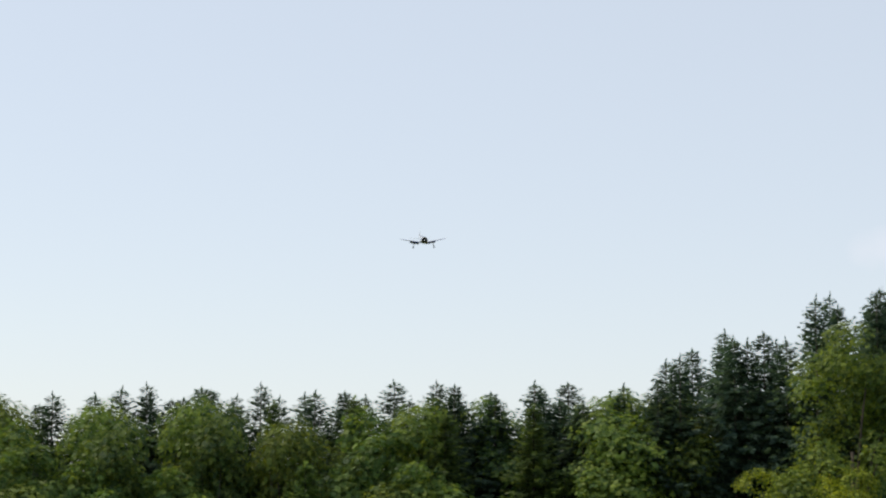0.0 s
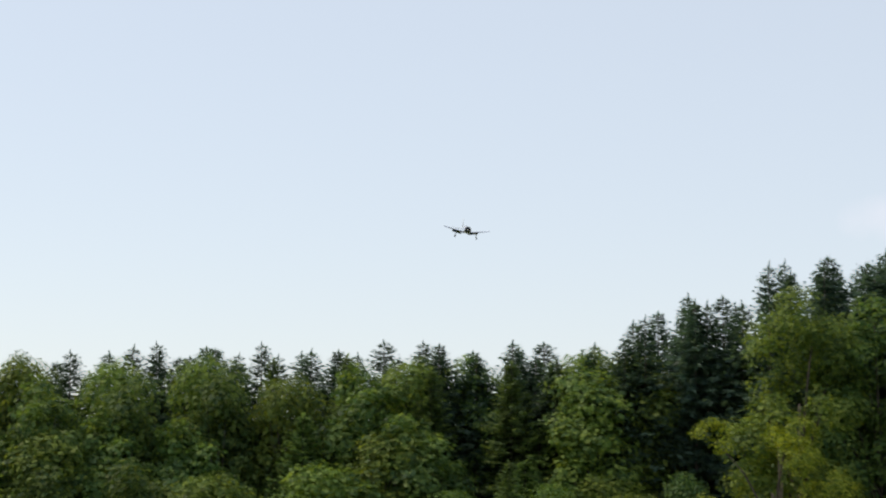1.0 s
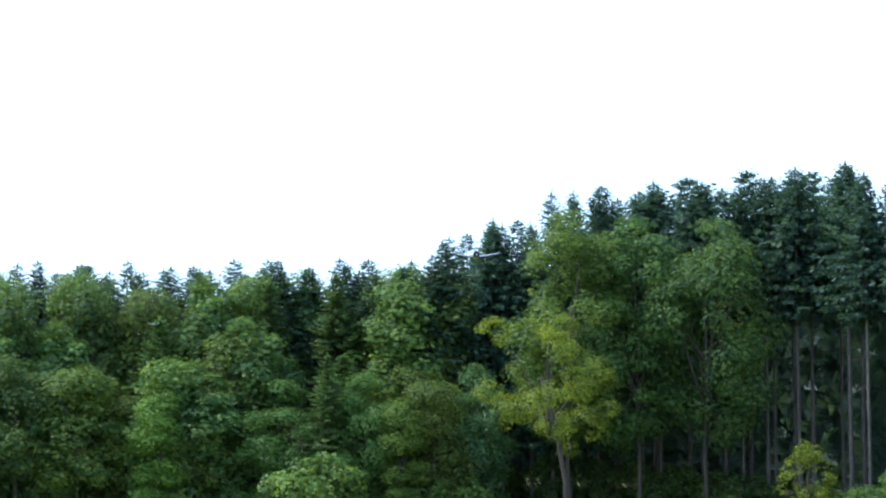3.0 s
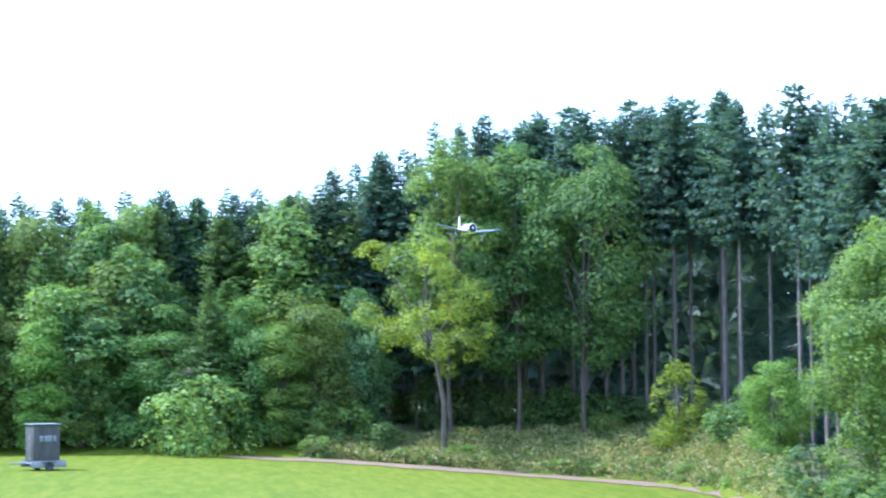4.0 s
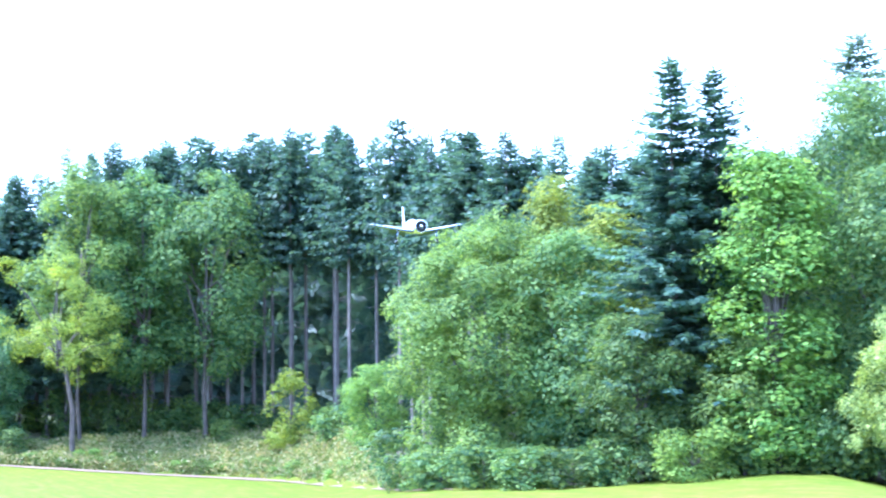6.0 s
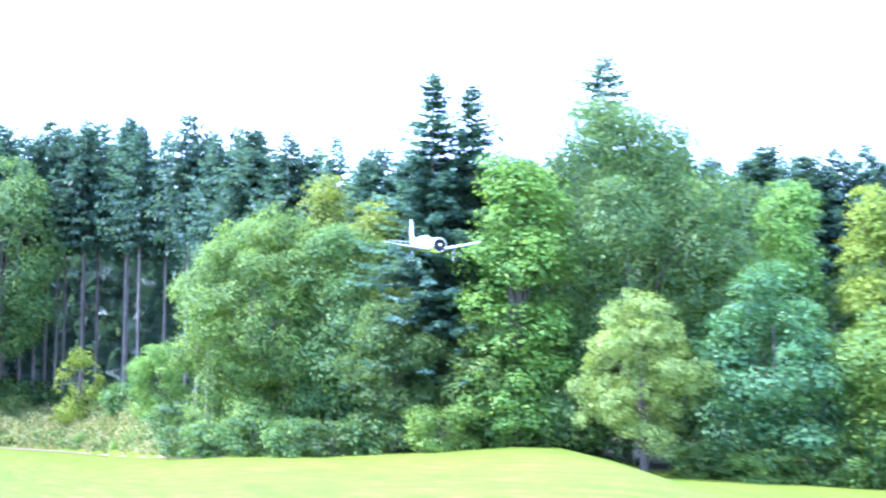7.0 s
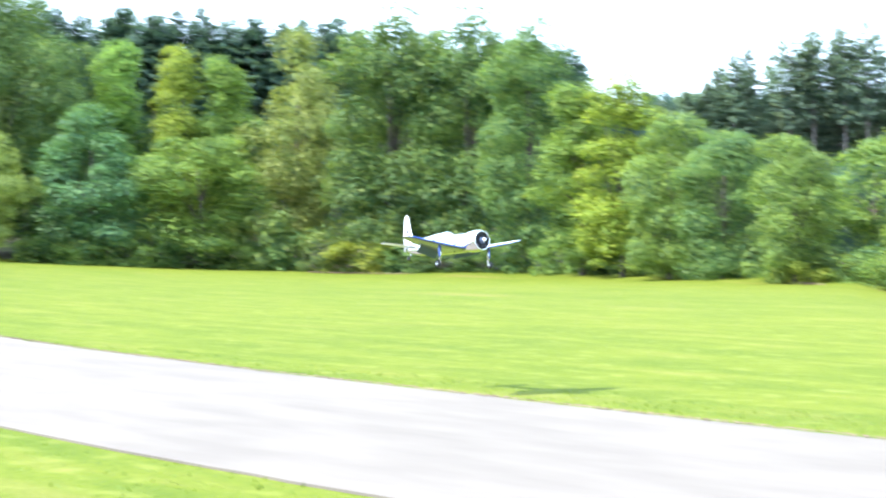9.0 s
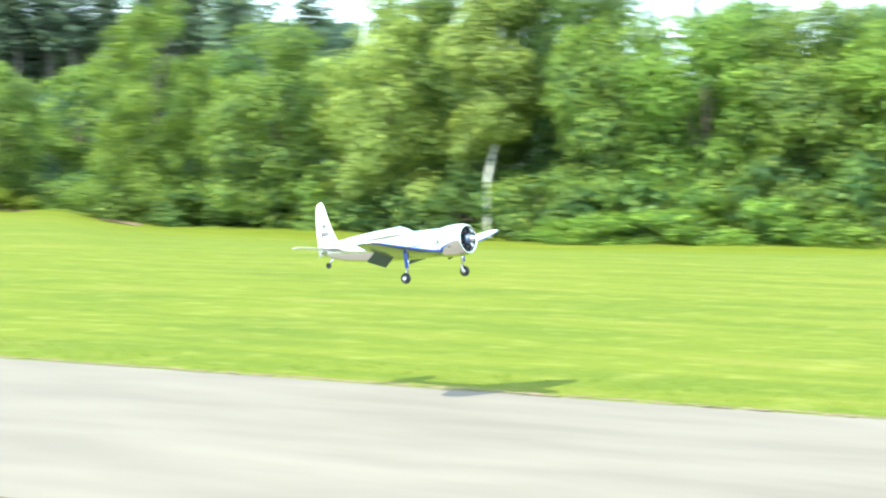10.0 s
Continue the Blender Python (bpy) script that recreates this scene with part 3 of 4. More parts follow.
plant("tall", 35.4, 141, 21.0, 9.2)
plant("tall", 37.7, 138, 20.6, 7.8)
plant("tall", 39.6, 130, 19.0, 6.4)
plant("bush_gold", 34.6, 137, 2.5, 6.4)
plant("pale", 35.6, 138, 4.4, 3.2)
plant("slim", 41.2, 120, 13.0, 5.2)
plant("yellow_tall", 42.4, 115, 12.4, 5.2)
plant("mid", 43.8, 107, 10.3, 5.4)
plant("dark", 45.4, 103, 9.0, 5.4)
plant("mid", 47.5, 95, 8.2, 4.6)
plant("bush_gold", 47.9, 95, 1.6, 3.6)
plant("bush", 49.8, 92, 2.0, 4.2)
plant("mid", 55.6, 84, 10.0, 5.8)
plant("pale", 58.9, 82, 12.5, 5.8)
plant("bronze", 61.6, 82, 14.0, 5.4)
plant("dark", 64.2, 80, 14.0, 5.2)
plant("mid", 65.6, 77, 12.6, 5.2)
plant("bright", 68.3, 75, 10.2, 5.8)
plant("mid", 71.3, 74, 10.2, 6.0)
plant("bright", 74.1, 73, 9.4, 5.6)
plant("tall", 77.0, 72, 10.5, 6.0)
plant("dark", 69.9, 79, 10.6, 6.0)
plant("dark", 72.8, 78, 10.4, 6.0)
plant("spruce_pale", 54.4, 112, 17.2, 4.8)
plant("spruce_pale", 56.6, 114, 15.8, 4.6)
for az, r, h, w in ((64.9, 73, 1.5, 5), (68.2, 72, 1.6, 5), (70.9, 71, 2.1, 4), (73.4, 70, 1.8, 4.4), (76, 70, 1.8, 4.4)):
    plant("bush_bright", az, r, h, w)

# single trees with a shape of their own
def single(ob, az, r, label, category="tree", group=EDGE_TREES, turn=0):
    ob.matrix_basis = Matrix.Translation(spot(az, r, 0.2)) @ pose(0, 0, 0, 0, 0, turn)
    return tagged(ob, label, category, group)


single(broadleaf("broadleaf_tree", 71, 15.2, 11.0, 0.02, 170, 36000, 0.125, LEAF_MID, top=0.95, low=0.05, gaps=0.5, lobe=(0.085, 0.15)), 15.65, 156, "large round dense tree with sunlit yellow-green flank")
single(broadleaf("broadleaf_tree", 72, 14, 7.5, 0.02, 56, 9500, 0.15, LEAF_DARK, top=0.8), 17.4, 153, "dense dark tree joined to a large round one")
single(broadleaf("oak_tree", 73, 21.6, 17.2, 0.02, 190, 38000, 0.16, LEAF_DARK, top=1.0, gaps=0.5, lobe=(0.08, 0.15)), 23.7, 151, "huge dark green oak with domed crown")
single(broadleaf("maple_tree", 74, 17.6, 11.4, 0.34, 22, 5200, 0.13, LEAF_YELLOW, top=0.9, lean=-2.6, gaps=0.6, girth=0.5, lobe=(0.075, 0.155)), 6.9, 210, "slender tree with open yellowing crown and bare lower trunk")
single(broadleaf("fruit_tree", 75, 9.9, 7.8, 0.12, 80, 11000, 0.11, LEAF_PALE, top=0.58, lean=-0.5, low=0.12, girth=0.9, gaps=0.6, lobe=(0.08, 0.16)), 23.65, 138.5, "free-standing pale leafy tree with short trunk on the meadow")
single(broadleaf("young_tree", 76, 7.6, 5.4, 0.03, 70, 4200, 0.10, LEAF_YELLOW, top=0.12, low=-0.1, girth=0.3, gaps=0.7, lobe=(0.06, 0.12)), 11.75, 207, "young yellow-green conical tree among weeds", "tree", "young trees in the weeds")
single(broadleaf("beech_tree", 81, 24.6, 10.4, 0.2, 60, 11000, 0.17, LEAF_MID, top=0.8, girth=0.3, lobe=(0.10, 0.22)), 7.05, 216, "tall green beech before dark spruces")
single(broadleaf("beech_tree", 82, 24.0, 10.0, 0.2, 60, 11000, 0.17, LEAF_DARK, top=0.7, girth=0.3, lobe=(0.10, 0.22)), 8.45, 217, "tall green beech before dark spruces")
single(broadleaf("beech_tree", 83, 24.8, 12.0, 0.2, 64, 12000, 0.17, LEAF_DARK, top=0.85, girth=0.3, lobe=(0.10, 0.22)), 9.85, 215.5, "tall broad green beech before dark spruces")
single(broadleaf("broadleaf_tree", 84, 12.2, 7.0, 0.02, 90, 13000, 0.10, LEAF_BRIGHT, top=0.55, girth=0.3, lobe=(0.08, 0.16)), 52.0, 88, "tall full light green tree beside the meadow")
single(broadleaf("birch_tree", 77, 13, 5.0, 0.22, 44, 11000, 0.12, LEAF_PALE, BARK_BIRCH, top=0.6, lean=1.6, girth=0.28), 61.9, 77.4, "birch with white peeling trunk at the wood's edge")


# the spruces' skyline: direction, distance, height of the tips
SKYLINE = [(-10, 231, 22.0), (-6.5, 231, 22.4), (-3, 231, 23.3), (-0.4, 231, 23.7), (1.8, 226, 23.2), (3.2, 225, 23.3), (4.5, 224, 24.2), (5.5, 224, 26.2), (6.6, 223, 27.2), (7.1, 223, 28.8), (8.7, 223, 29.3),
           (11, 221, 30.0), (13, 215, 29.5), (14.5, 200, 27.2), (16, 185, 24.8), (18, 170, 21.6), (20, 172, 21.2), (26, 175, 22.2), (29, 175, 21.8), (32.4, 175, 21.8), (34.4, 175, 20.6), (41, 175, 18.5)]


def skyline(az):
    cols = list(zip(*SKYLINE))
    return float(np.interp(az, cols[0], cols[1])), float(np.interp(az, cols[0], cols[2]))


SPRUCE = ["spruce0", "spruce1", "spruce2"]
# wooded slope to the west: beeches, then the spruce ridge
for r, top in ((217.5, 14.4), (220.5, 18.2), (223.5, 21.4), (227.5, 24.2)):
    step = math.degrees(5.4 / r)
    az = -9.0
    while az < (4.7 if r < 223 else 5.8):
        q, s = az + step * random.uniform(-0.3, 0.3), r + random.uniform(-1, 1)
        tall = top + (0.0 if q < -2.9 else 0.4) - (1.2 if r > 226 else 0) + random.uniform(-0.9, 0.9)
        plant(random.choice(["beech", "larch", "larch", "beech_b", "beech"]) if q > -2.9 else random.choice(["beech_b", "beech_b", "beech"]), q, s, tall - ground_z(q, s), random.uniform(6, 8))
        az += step
# spruces of the ridge, of the middle rise and behind the leafy belt
for row, gap in ((0, 3.2), (5, 3.4), (10, 4.0)):
    az = -9.5
    while az < 41.5:
        r, top = skyline(az)
        step = math.degrees(gap / r) * (0.66 if az < 9 else 0.85 if az < 18 else 0.6)
        q, s = az + step * random.uniform(-0.42, 0.42), r + row + random.uniform(-1.5, 1.5)
        west, rise = az < 4.5, 4.5 < az < 20
        if rise or row < 8:
            lift = row * (0.10 if rise else 0.05) + random.uniform(-1.1, 0.8) + (0.2 if az > 7 else 0.1)
            plant(random.choice(SPRUCE if az > 8 else ["spruce_low", "spruce_low", "spruce2"]), q, s, top + lift - ground_z(q, s), random.uniform(7.4, 9.6))
        az += step
# pines on the eastern hill
for r in (212, 216, 221):
    step = math.degrees(3.5 / r)
    az = 43.2
    while az < 55:
        q = az + step * random.uniform(-0.4, 0.4)
        top = float(np.interp(q, [43.3, 44.8, 45.8, 48.3, 55], [16.4, 19.2, 21.6, 24.8, 25.0]))
        plant(random.choice(["pine", "pine", "spruce_pale"]), q, r, top + random.uniform(-1.2, 0.8) - ground_z(q, r), random.uniform(4.5, 6.5))
        az += step
for az in np.arange(59, 82, 1.3):
    plant(random.choice(["spruce_low", "beech_b"]), float(az), 150 + random.uniform(-4, 4), 13.5 + random.uniform(-1.5, 1), 5.5)


def build_far_wood():
    """The depth of the wood behind the trees that can be told apart: dim boughs and trunks without number."""
    rng = np.random.default_rng(12)
    n = 110000
    az = rng.uniform(-11, 82, n)
    c = np.empty((n, 3))
    for k, q in enumerate(az):
        if q < 43:
            r, top = skyline(q)
            r, top = r + 20 + rng.uniform(0, 8), top * 0.76
        else:
            r, top = edge(q)[0] + 18 + rng.uniform(0, 6), 5.0
            if q < 58 and rng.random() < 0.6:
                r, top = 226 + rng.uniform(0, 8), 18.0
        p = spot(float(q), r)
        c[k] = (p.x, p.y, p.z + (top - p.z) * rng.random() ** 1.3)
    nrm = -c * np.array([1, 1, 0]) / np.linalg.norm(c[:, :2], axis=1)[:, None]
    tagged(quads_mesh("far_wood", leaf_quads(rng, c, nrm, 1.1, 0.5), NEEDLE), "dim dense boughs deep inside the wood", "wood", kind="stuff")


build_far_wood()
# inner leafy wood behind the edge
for az in np.arange(21.0, 42.0, 2.0):
    plant(random.choice(["beech_b", "beech", "beech_b"]), float(az), edge(az)[0] + 15 + random.uniform(-3, 3), random.uniform(11, 15), 6.5)
for az in np.arange(41.0, 79.0, 2.2):
    plant(random.choice(["beech_b", "beech_b", "beech"]), float(az), edge(az)[0] + 8 + random.uniform(-1, 3), random.uniform(6.5, 8.5), 5.0)
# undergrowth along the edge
# mostly dark bushes, added to stand in for the shade below the beeches
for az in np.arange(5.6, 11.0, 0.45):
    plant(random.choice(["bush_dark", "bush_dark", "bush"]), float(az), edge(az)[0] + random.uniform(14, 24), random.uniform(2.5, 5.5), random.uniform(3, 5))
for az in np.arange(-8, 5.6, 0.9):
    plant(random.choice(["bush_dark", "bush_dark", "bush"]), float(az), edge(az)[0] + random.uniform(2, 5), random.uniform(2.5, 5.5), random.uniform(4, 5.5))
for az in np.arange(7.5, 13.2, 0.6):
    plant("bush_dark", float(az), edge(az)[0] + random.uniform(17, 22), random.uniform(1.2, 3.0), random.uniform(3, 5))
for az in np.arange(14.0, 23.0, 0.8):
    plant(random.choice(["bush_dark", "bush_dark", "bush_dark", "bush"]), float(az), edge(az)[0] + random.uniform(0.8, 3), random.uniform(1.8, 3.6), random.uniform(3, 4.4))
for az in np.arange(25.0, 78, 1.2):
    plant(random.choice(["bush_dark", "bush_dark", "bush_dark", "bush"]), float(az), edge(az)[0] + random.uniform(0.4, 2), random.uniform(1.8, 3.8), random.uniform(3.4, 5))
for key, (ob, h0, w0) in PROTO.items():
    for o in [*ob.children_recursive, ob]:
        bpy.data.objects.remove(o)


# ---- weeds and grass ----
def build_weeds():
    rng = np.random.default_rng(8)
    n = 70000
    az = rng.uniform(4.0, 14.4, n)
    f = rng.random(n) ** 0.8
    c = []
    h = 0.5 + 0.9 * np.array([0.5 + 0.5 * noise.noise(Vector((q * 3.1, s * 5, 0.3))) for q, s in zip(az, f)])
    for q, s, k in zip(az, f, rng.random(n)):
        r0 = edge(q)[0] - 1.0
        r1 = r0 + float(np.interp(q, [4, 6, 8, 11, 13.0, 14.4], [3, 9, 15, 19, 20, 8]))
        c.append(spot(q, r0 + (r1 - r0) * s))
    c = np.array([tuple(p) for p in c])
    c[:, 2] += h * rng.random(n)
    nrm = rng.normal(0, 1, (n, 3)) * np.array([1, 1, 0.4])
    ob = quads_mesh("weeds", leaf_quads(rng, c, nrm, 0.15, 0.4), HEATH)
    tagged(ob, "tall wild weeds, green and pinkish brown, beside the track", "weeds", kind="stuff")


build_weeds()


def build_grass():
    """Blades along the runway's edges and on the nearest meadow."""
    rng = np.random.default_rng(9)
    quads = []
    for x0, x1, y0, y1, n in ((12.3, 13.6, 0, 30, 1300), (5.6, 7.05, 5, 24, 500)):
        x, y = rng.uniform(x0, x1, n), rng.uniform(y0, y1, n)
        if x1 < 8:
            x = np.minimum(x, [runway_sides(q)[0] - 0.05 for q in y])
        else:
            x = np.maximum(x, [runway_sides(q)[1] + 0.06 for q in y])
        h = rng.uniform(0.015, 0.04, n)
        q = rng.uniform(0, 2 * math.pi, n)
        wv = np.stack([np.cos(q), np.sin(q), 0 * q], 1) * 0.008
        p = np.stack([x, y, np.zeros(n)], 1)
        tip = p + np.stack([rng.normal(0, 0.02, n), rng.normal(0, 0.02, n), h], 1)
        quads.append(np.stack([p - wv, p + wv, tip + wv * 0.3, tip - wv * 0.3], 1))
    tagged(quads_mesh("grass", np.concatenate(quads), BLADE), "short bright green grass blades on the meadow", "grass", kind="stuff")


build_grass()



# ---- hunting blind on its trailer ----
DARK_WOOD = solid_material("dark_stained_boards", [(0.3, (0.030, 0.028, 0.026)), (0.7, (0.075, 0.068, 0.060))], 5.0, 0.75, stretch=(1, 1, 0.15))
GALV = solid_material("galvanised_steel", [(0.3, (0.16, 0.17, 0.18)), (0.7, (0.27, 0.28, 0.29))], 9.0, 0.6, metal=0.4)
GLASS_DARK = solid_material("dim_window_pane", [(0.3, (0.12, 0.13, 0.14)), (0.7, (0.20, 0.21, 0.22))], 4.0, 0.15)
RUBBER = solid_material("black_rubber", [(0.3, (0.015, 0.015, 0.016)), (0.7, (0.04, 0.04, 0.04))], 30.0, 0.7)


def box_bm(x0, x1, y0, y1, z0, z1, bevel=0.015):
    bm = bmesh.new()
    bmesh.ops.create_cube(bm, size=1)
    for v in bm.verts:
        v.co = ((x0 + x1) / 2 + v.co.x * (x1 - x0), (y0 + y1) / 2 + v.co.y * (y1 - y0), (z0 + z1) / 2 + v.co.z * (z1 - z0))
    if bevel:
        bmesh.ops.bevel(bm, geom=bm.edges[:], offset=bevel, segments=2, affect="EDGES", profile=0.5)
    return bm


def wheel_bm(r, w, axis="Y", c=(0, 0, 0), seg=28):
    """A tyre-shaped ring closed by a disc."""
    bm = bmesh.new()
    prof = [(0.0, 0.32 * w), (0.55 * r, 0.32 * w), (0.62 * r, 0.5 * w), (0.85 * r, 0.5 * w), (0.97 * r, 0.3 * w), (r, 0), (0.97 * r, -0.3 * w), (0.85 * r, -0.5 * w), (0.62 * r, -0.5 * w), (0.55 * r, -0.32 * w), (0.0, -0.32 * w)]
    rings = []
    for rad, off in prof:
        ring = []
        for k in range(seg):
            q = 2 * math.pi * k / seg
            p = (rad * math.cos(q), off, rad * math.sin(q)) if axis == "Y" else (off, rad * math.cos(q), rad * math.sin(q))
            ring.append(bm.verts.new((p[0] + c[0], p[1] + c[1], p[2] + c[2])))
        rings.append(ring)
    for a, b in zip(rings, rings[1:]):
        for k in range(seg):
            bm.faces.new((a[k], a[(k + 1) % seg], b[(k + 1) % seg], b[k]))
    bmesh.ops.remove_doubles(bm, verts=bm.verts[:], dist=1e-5)
    return bm


def build_blind():
    p = spot(-0.82, 188)
    place = Matrix.Translation(p) @ pose(0, 0, 0, 0, 0, 24) @ Matrix.Diagonal((1.2, 1.2, 1.2, 1))
    trailer = new("trailer")
    part("bed", box_bm(-0.98, 0.95, -0.85, 0.85, 0.36, 0.43), GALV, trailer)
    for y in (-0.85, 0.85):
        part("side_board", box_bm(-0.98, 0.95, y * 1.03 - 0.02, y * 1.03 + 0.02, 0.16, 0.52, 0.008), GALV, trailer)
        part("wheel", wheel_bm(0.24, 0.16, "Y", (0.0, y * 1.18, 0.22)), RUBBER, trailer, "black rubber tyre")
        part("mudguard", box_bm(-0.42, 0.42, y * 1.18 - 0.12, y * 1.18 + 0.12, 0.48, 0.505), GALV, trailer)
    part("tail_board", box_bm(0.952, 0.99, -0.85, 0.85, 0.16, 0.52, 0.008), GALV, trailer)
    part("drawbar", box_bm(-1.9, -0.98, -0.05, 0.05, 0.34, 0.42), GALV, trailer)
    trailer.matrix_basis = place
    tagged(trailer, "small galvanised trailer carrying a dark wooden cabin", "trailer")
    hut = new("hunting_blind")
    for k in range(10):
        x0 = -0.72 + k * 0.144
        for y in (-0.7, 0.66):
            part("board", box_bm(x0 + 0.003, x0 + 0.141, y, y + 0.04, 0.0, 2.0, 0.006), DARK_WOOD, hut)
    for k in range(9):
        y0 = -0.656 + k * 0.146
        for x in (-0.72, 0.68):
            part("board", box_bm(x, x + 0.04, y0 + 0.003, y0 + 0.143, 0.0, 2.0, 0.006), DARK_WOOD, hut)
    part("roof", box_bm(-0.80, 0.78, -0.78, 0.78, 2.002, 2.05, 0.01), GALV, hut, "weathered sheet-metal roof")
    for x0, x1 in ((-0.40, -0.20), (-0.14, 0.30), (0.36, 0.52)):
        w = part("window", box_bm(x0, x1, -0.73, -0.702, 1.10, 1.42, 0.006), GLASS_DARK, hut, "dim narrow window pane")
    part("window", box_bm(-0.75, -0.722, -0.2, 0.1, 1.10, 1.45, 0.006), GLASS_DARK, hut, "dim narrow window pane")
    part("door", box_bm(-0.75, -0.722, -0.5, 0.25, 0.05, 1.05, 0.006), DARK_WOOD, hut)
    part("notice", box_bm(-0.76, -0.722, -0.3, 0.1, 0.16, 0.26, 0.003), GLASS_DARK, hut, "pale sign plate")
    hut.matrix_basis = place @ pose(-0.05, 0, 0.432)
    tagged(hut, "dark wooden hunting cabin with narrow windows on a trailer", "cabin")


build_blind()
STAKE = new("fence_post")
part("post", box_bm(-0.09, 0.09, -0.09, 0.09, -0.3, 2.3, 0.02), BARK, STAKE)
STAKE.matrix_basis = Matrix.Translation(spot(12.25, 211))
tagged(STAKE, "weathered wooden post among weeds", "post")


# ---- model airplane ----
WHITE = solid_material("white_gloss_paint", [(0.3, (0.74, 0.75, 0.76)), (0.7, (0.82, 0.82, 0.82))], 3.0, 0.28, coat=0.4)
SILVER = solid_material("polished_silver_skin", [(0.3, (0.64, 0.65, 0.66)), (0.7, (0.76, 0.76, 0.76))], 3.0, 0.16, metal=1.0)
HUB_BLUE = solid_material("dark_blue_grey_hub", [(0.3, (0.05, 0.07, 0.13)), (0.7, (0.09, 0.11, 0.17))], 6.0, 0.35)
BLUE = solid_material("blue_gloss_paint", [(0.3, (0.014, 0.055, 0.36)), (0.7, (0.025, 0.085, 0.46))], 4.0, 0.28, coat=0.4)
NAVY = solid_material("dark_blue_underside_paint", [(0.3, (0.045, 0.06, 0.09)), (0.7, (0.075, 0.09, 0.12))], 4.0, 0.25, coat=0.5)
FLAP_GREY = solid_material("dark_grey_flap_paint", [(0.3, (0.030, 0.058, 0.075)), (0.7, (0.055, 0.09, 0.11))], 6.0, 0.5)
BLACK = solid_material("matt_black", [(0.3, (0.012, 0.012, 0.014)), (0.7, (0.03, 0.03, 0.032))], 12.0, 0.6)
STEEL = solid_material("polished_aluminium", [(0.3, (0.62, 0.63, 0.65)), (0.7, (0.78, 0.78, 0.79))], 12.0, 0.25, metal=0.9)
CANOPY = solid_material("smoky_canopy", [(0.3, (0.52, 0.56, 0.60)), (0.7, (0.62, 0.66, 0.70))], 4.0, 0.08, coat=0.8)
INK = solid_material("black_ink", [(0.3, (0.02, 0.02, 0.03)), (0.7, (0.05, 0.05, 0.06))], 8.0, 0.5)
K = 0.697                                  # metres for one unit of the airplane's plan


def loft(stations, seg=24, close=True):
    """Skin over oval stations (x, half width, half height up, half height down, centre z)."""
    bm = bmesh.new()
    rings = []
    for x, w, hu, hd, zc in stations:
        ring = []
        for k in range(seg):
            q = 2 * math.pi * k / seg
            s, c = math.sin(q), math.cos(q)
            ring.append(bm.verts.new((x * K, w * c * K, (zc + (hu if s > 0 else hd) * s) * K)))
        rings.append(ring)
    for a, b in zip(rings, rings[1:]):
        for k in range(seg):
            bm.faces.new((a[k], a[(k + 1) % seg], b[(k + 1) % seg], b[k]))
    if close:
        bm.faces.new(rings[0])
        bm.faces.new(rings[-1])
    return bm


def foil(sections, thick=0.2, n=9, upright=False, below=0):
    """Wing skin through sections (span, leading x, trailing x, z or y offset)."""
    bm = bmesh.new()
    rings = []
    for s, le, te, off in sections:
        ring, ch = [], le - te
        for side in (1, -1):
            for k in range(n):
                f = k / (n - 1) if side == 1 else 1 - k / (n - 1)
                if side == -1 and k in (0, n - 1):
                    continue
                t = thick * ch * 2.6 * (0.2969 * math.sqrt(f) - 0.126 * f - 0.3516 * f * f + 0.2843 * f ** 3 - 0.1015 * f ** 4) * (1.15 if side == 1 else 0.75)
                x = le - f * ch
                co = (x, s, off + side * t) if not upright else (x, off + side * t, s)
                ring.append(bm.verts.new([q * K for q in co]))
        rings.append(ring)
    m = len(rings[0])
    for a, b in zip(rings, rings[1:]):
        for k in range(m):
            bm.faces.new((a[k], a[(k + 1) % m], b[(k + 1) % m], b[k])).material_index = below if k >= n - 1 else 0
    bm.faces.new(rings[0])
    bm.faces.new(rings[-1])
    return bm


def bar_bm(p, q, r0, r1, seg=10):
    bm = bmesh.new()
    vs, fs = tube([Vector(p) * K, Vector(q) * K], [r0 * K, r1 * K], seg)
    made = [bm.verts.new(v) for v in vs]
    for f in fs:
        bm.faces.new([made[i] for i in f])
    bm.faces.new([made[i] for i in range(seg)])
    return bm


def scaled(bm):
    for v in bm.verts:
        v.co *= K
    return bm


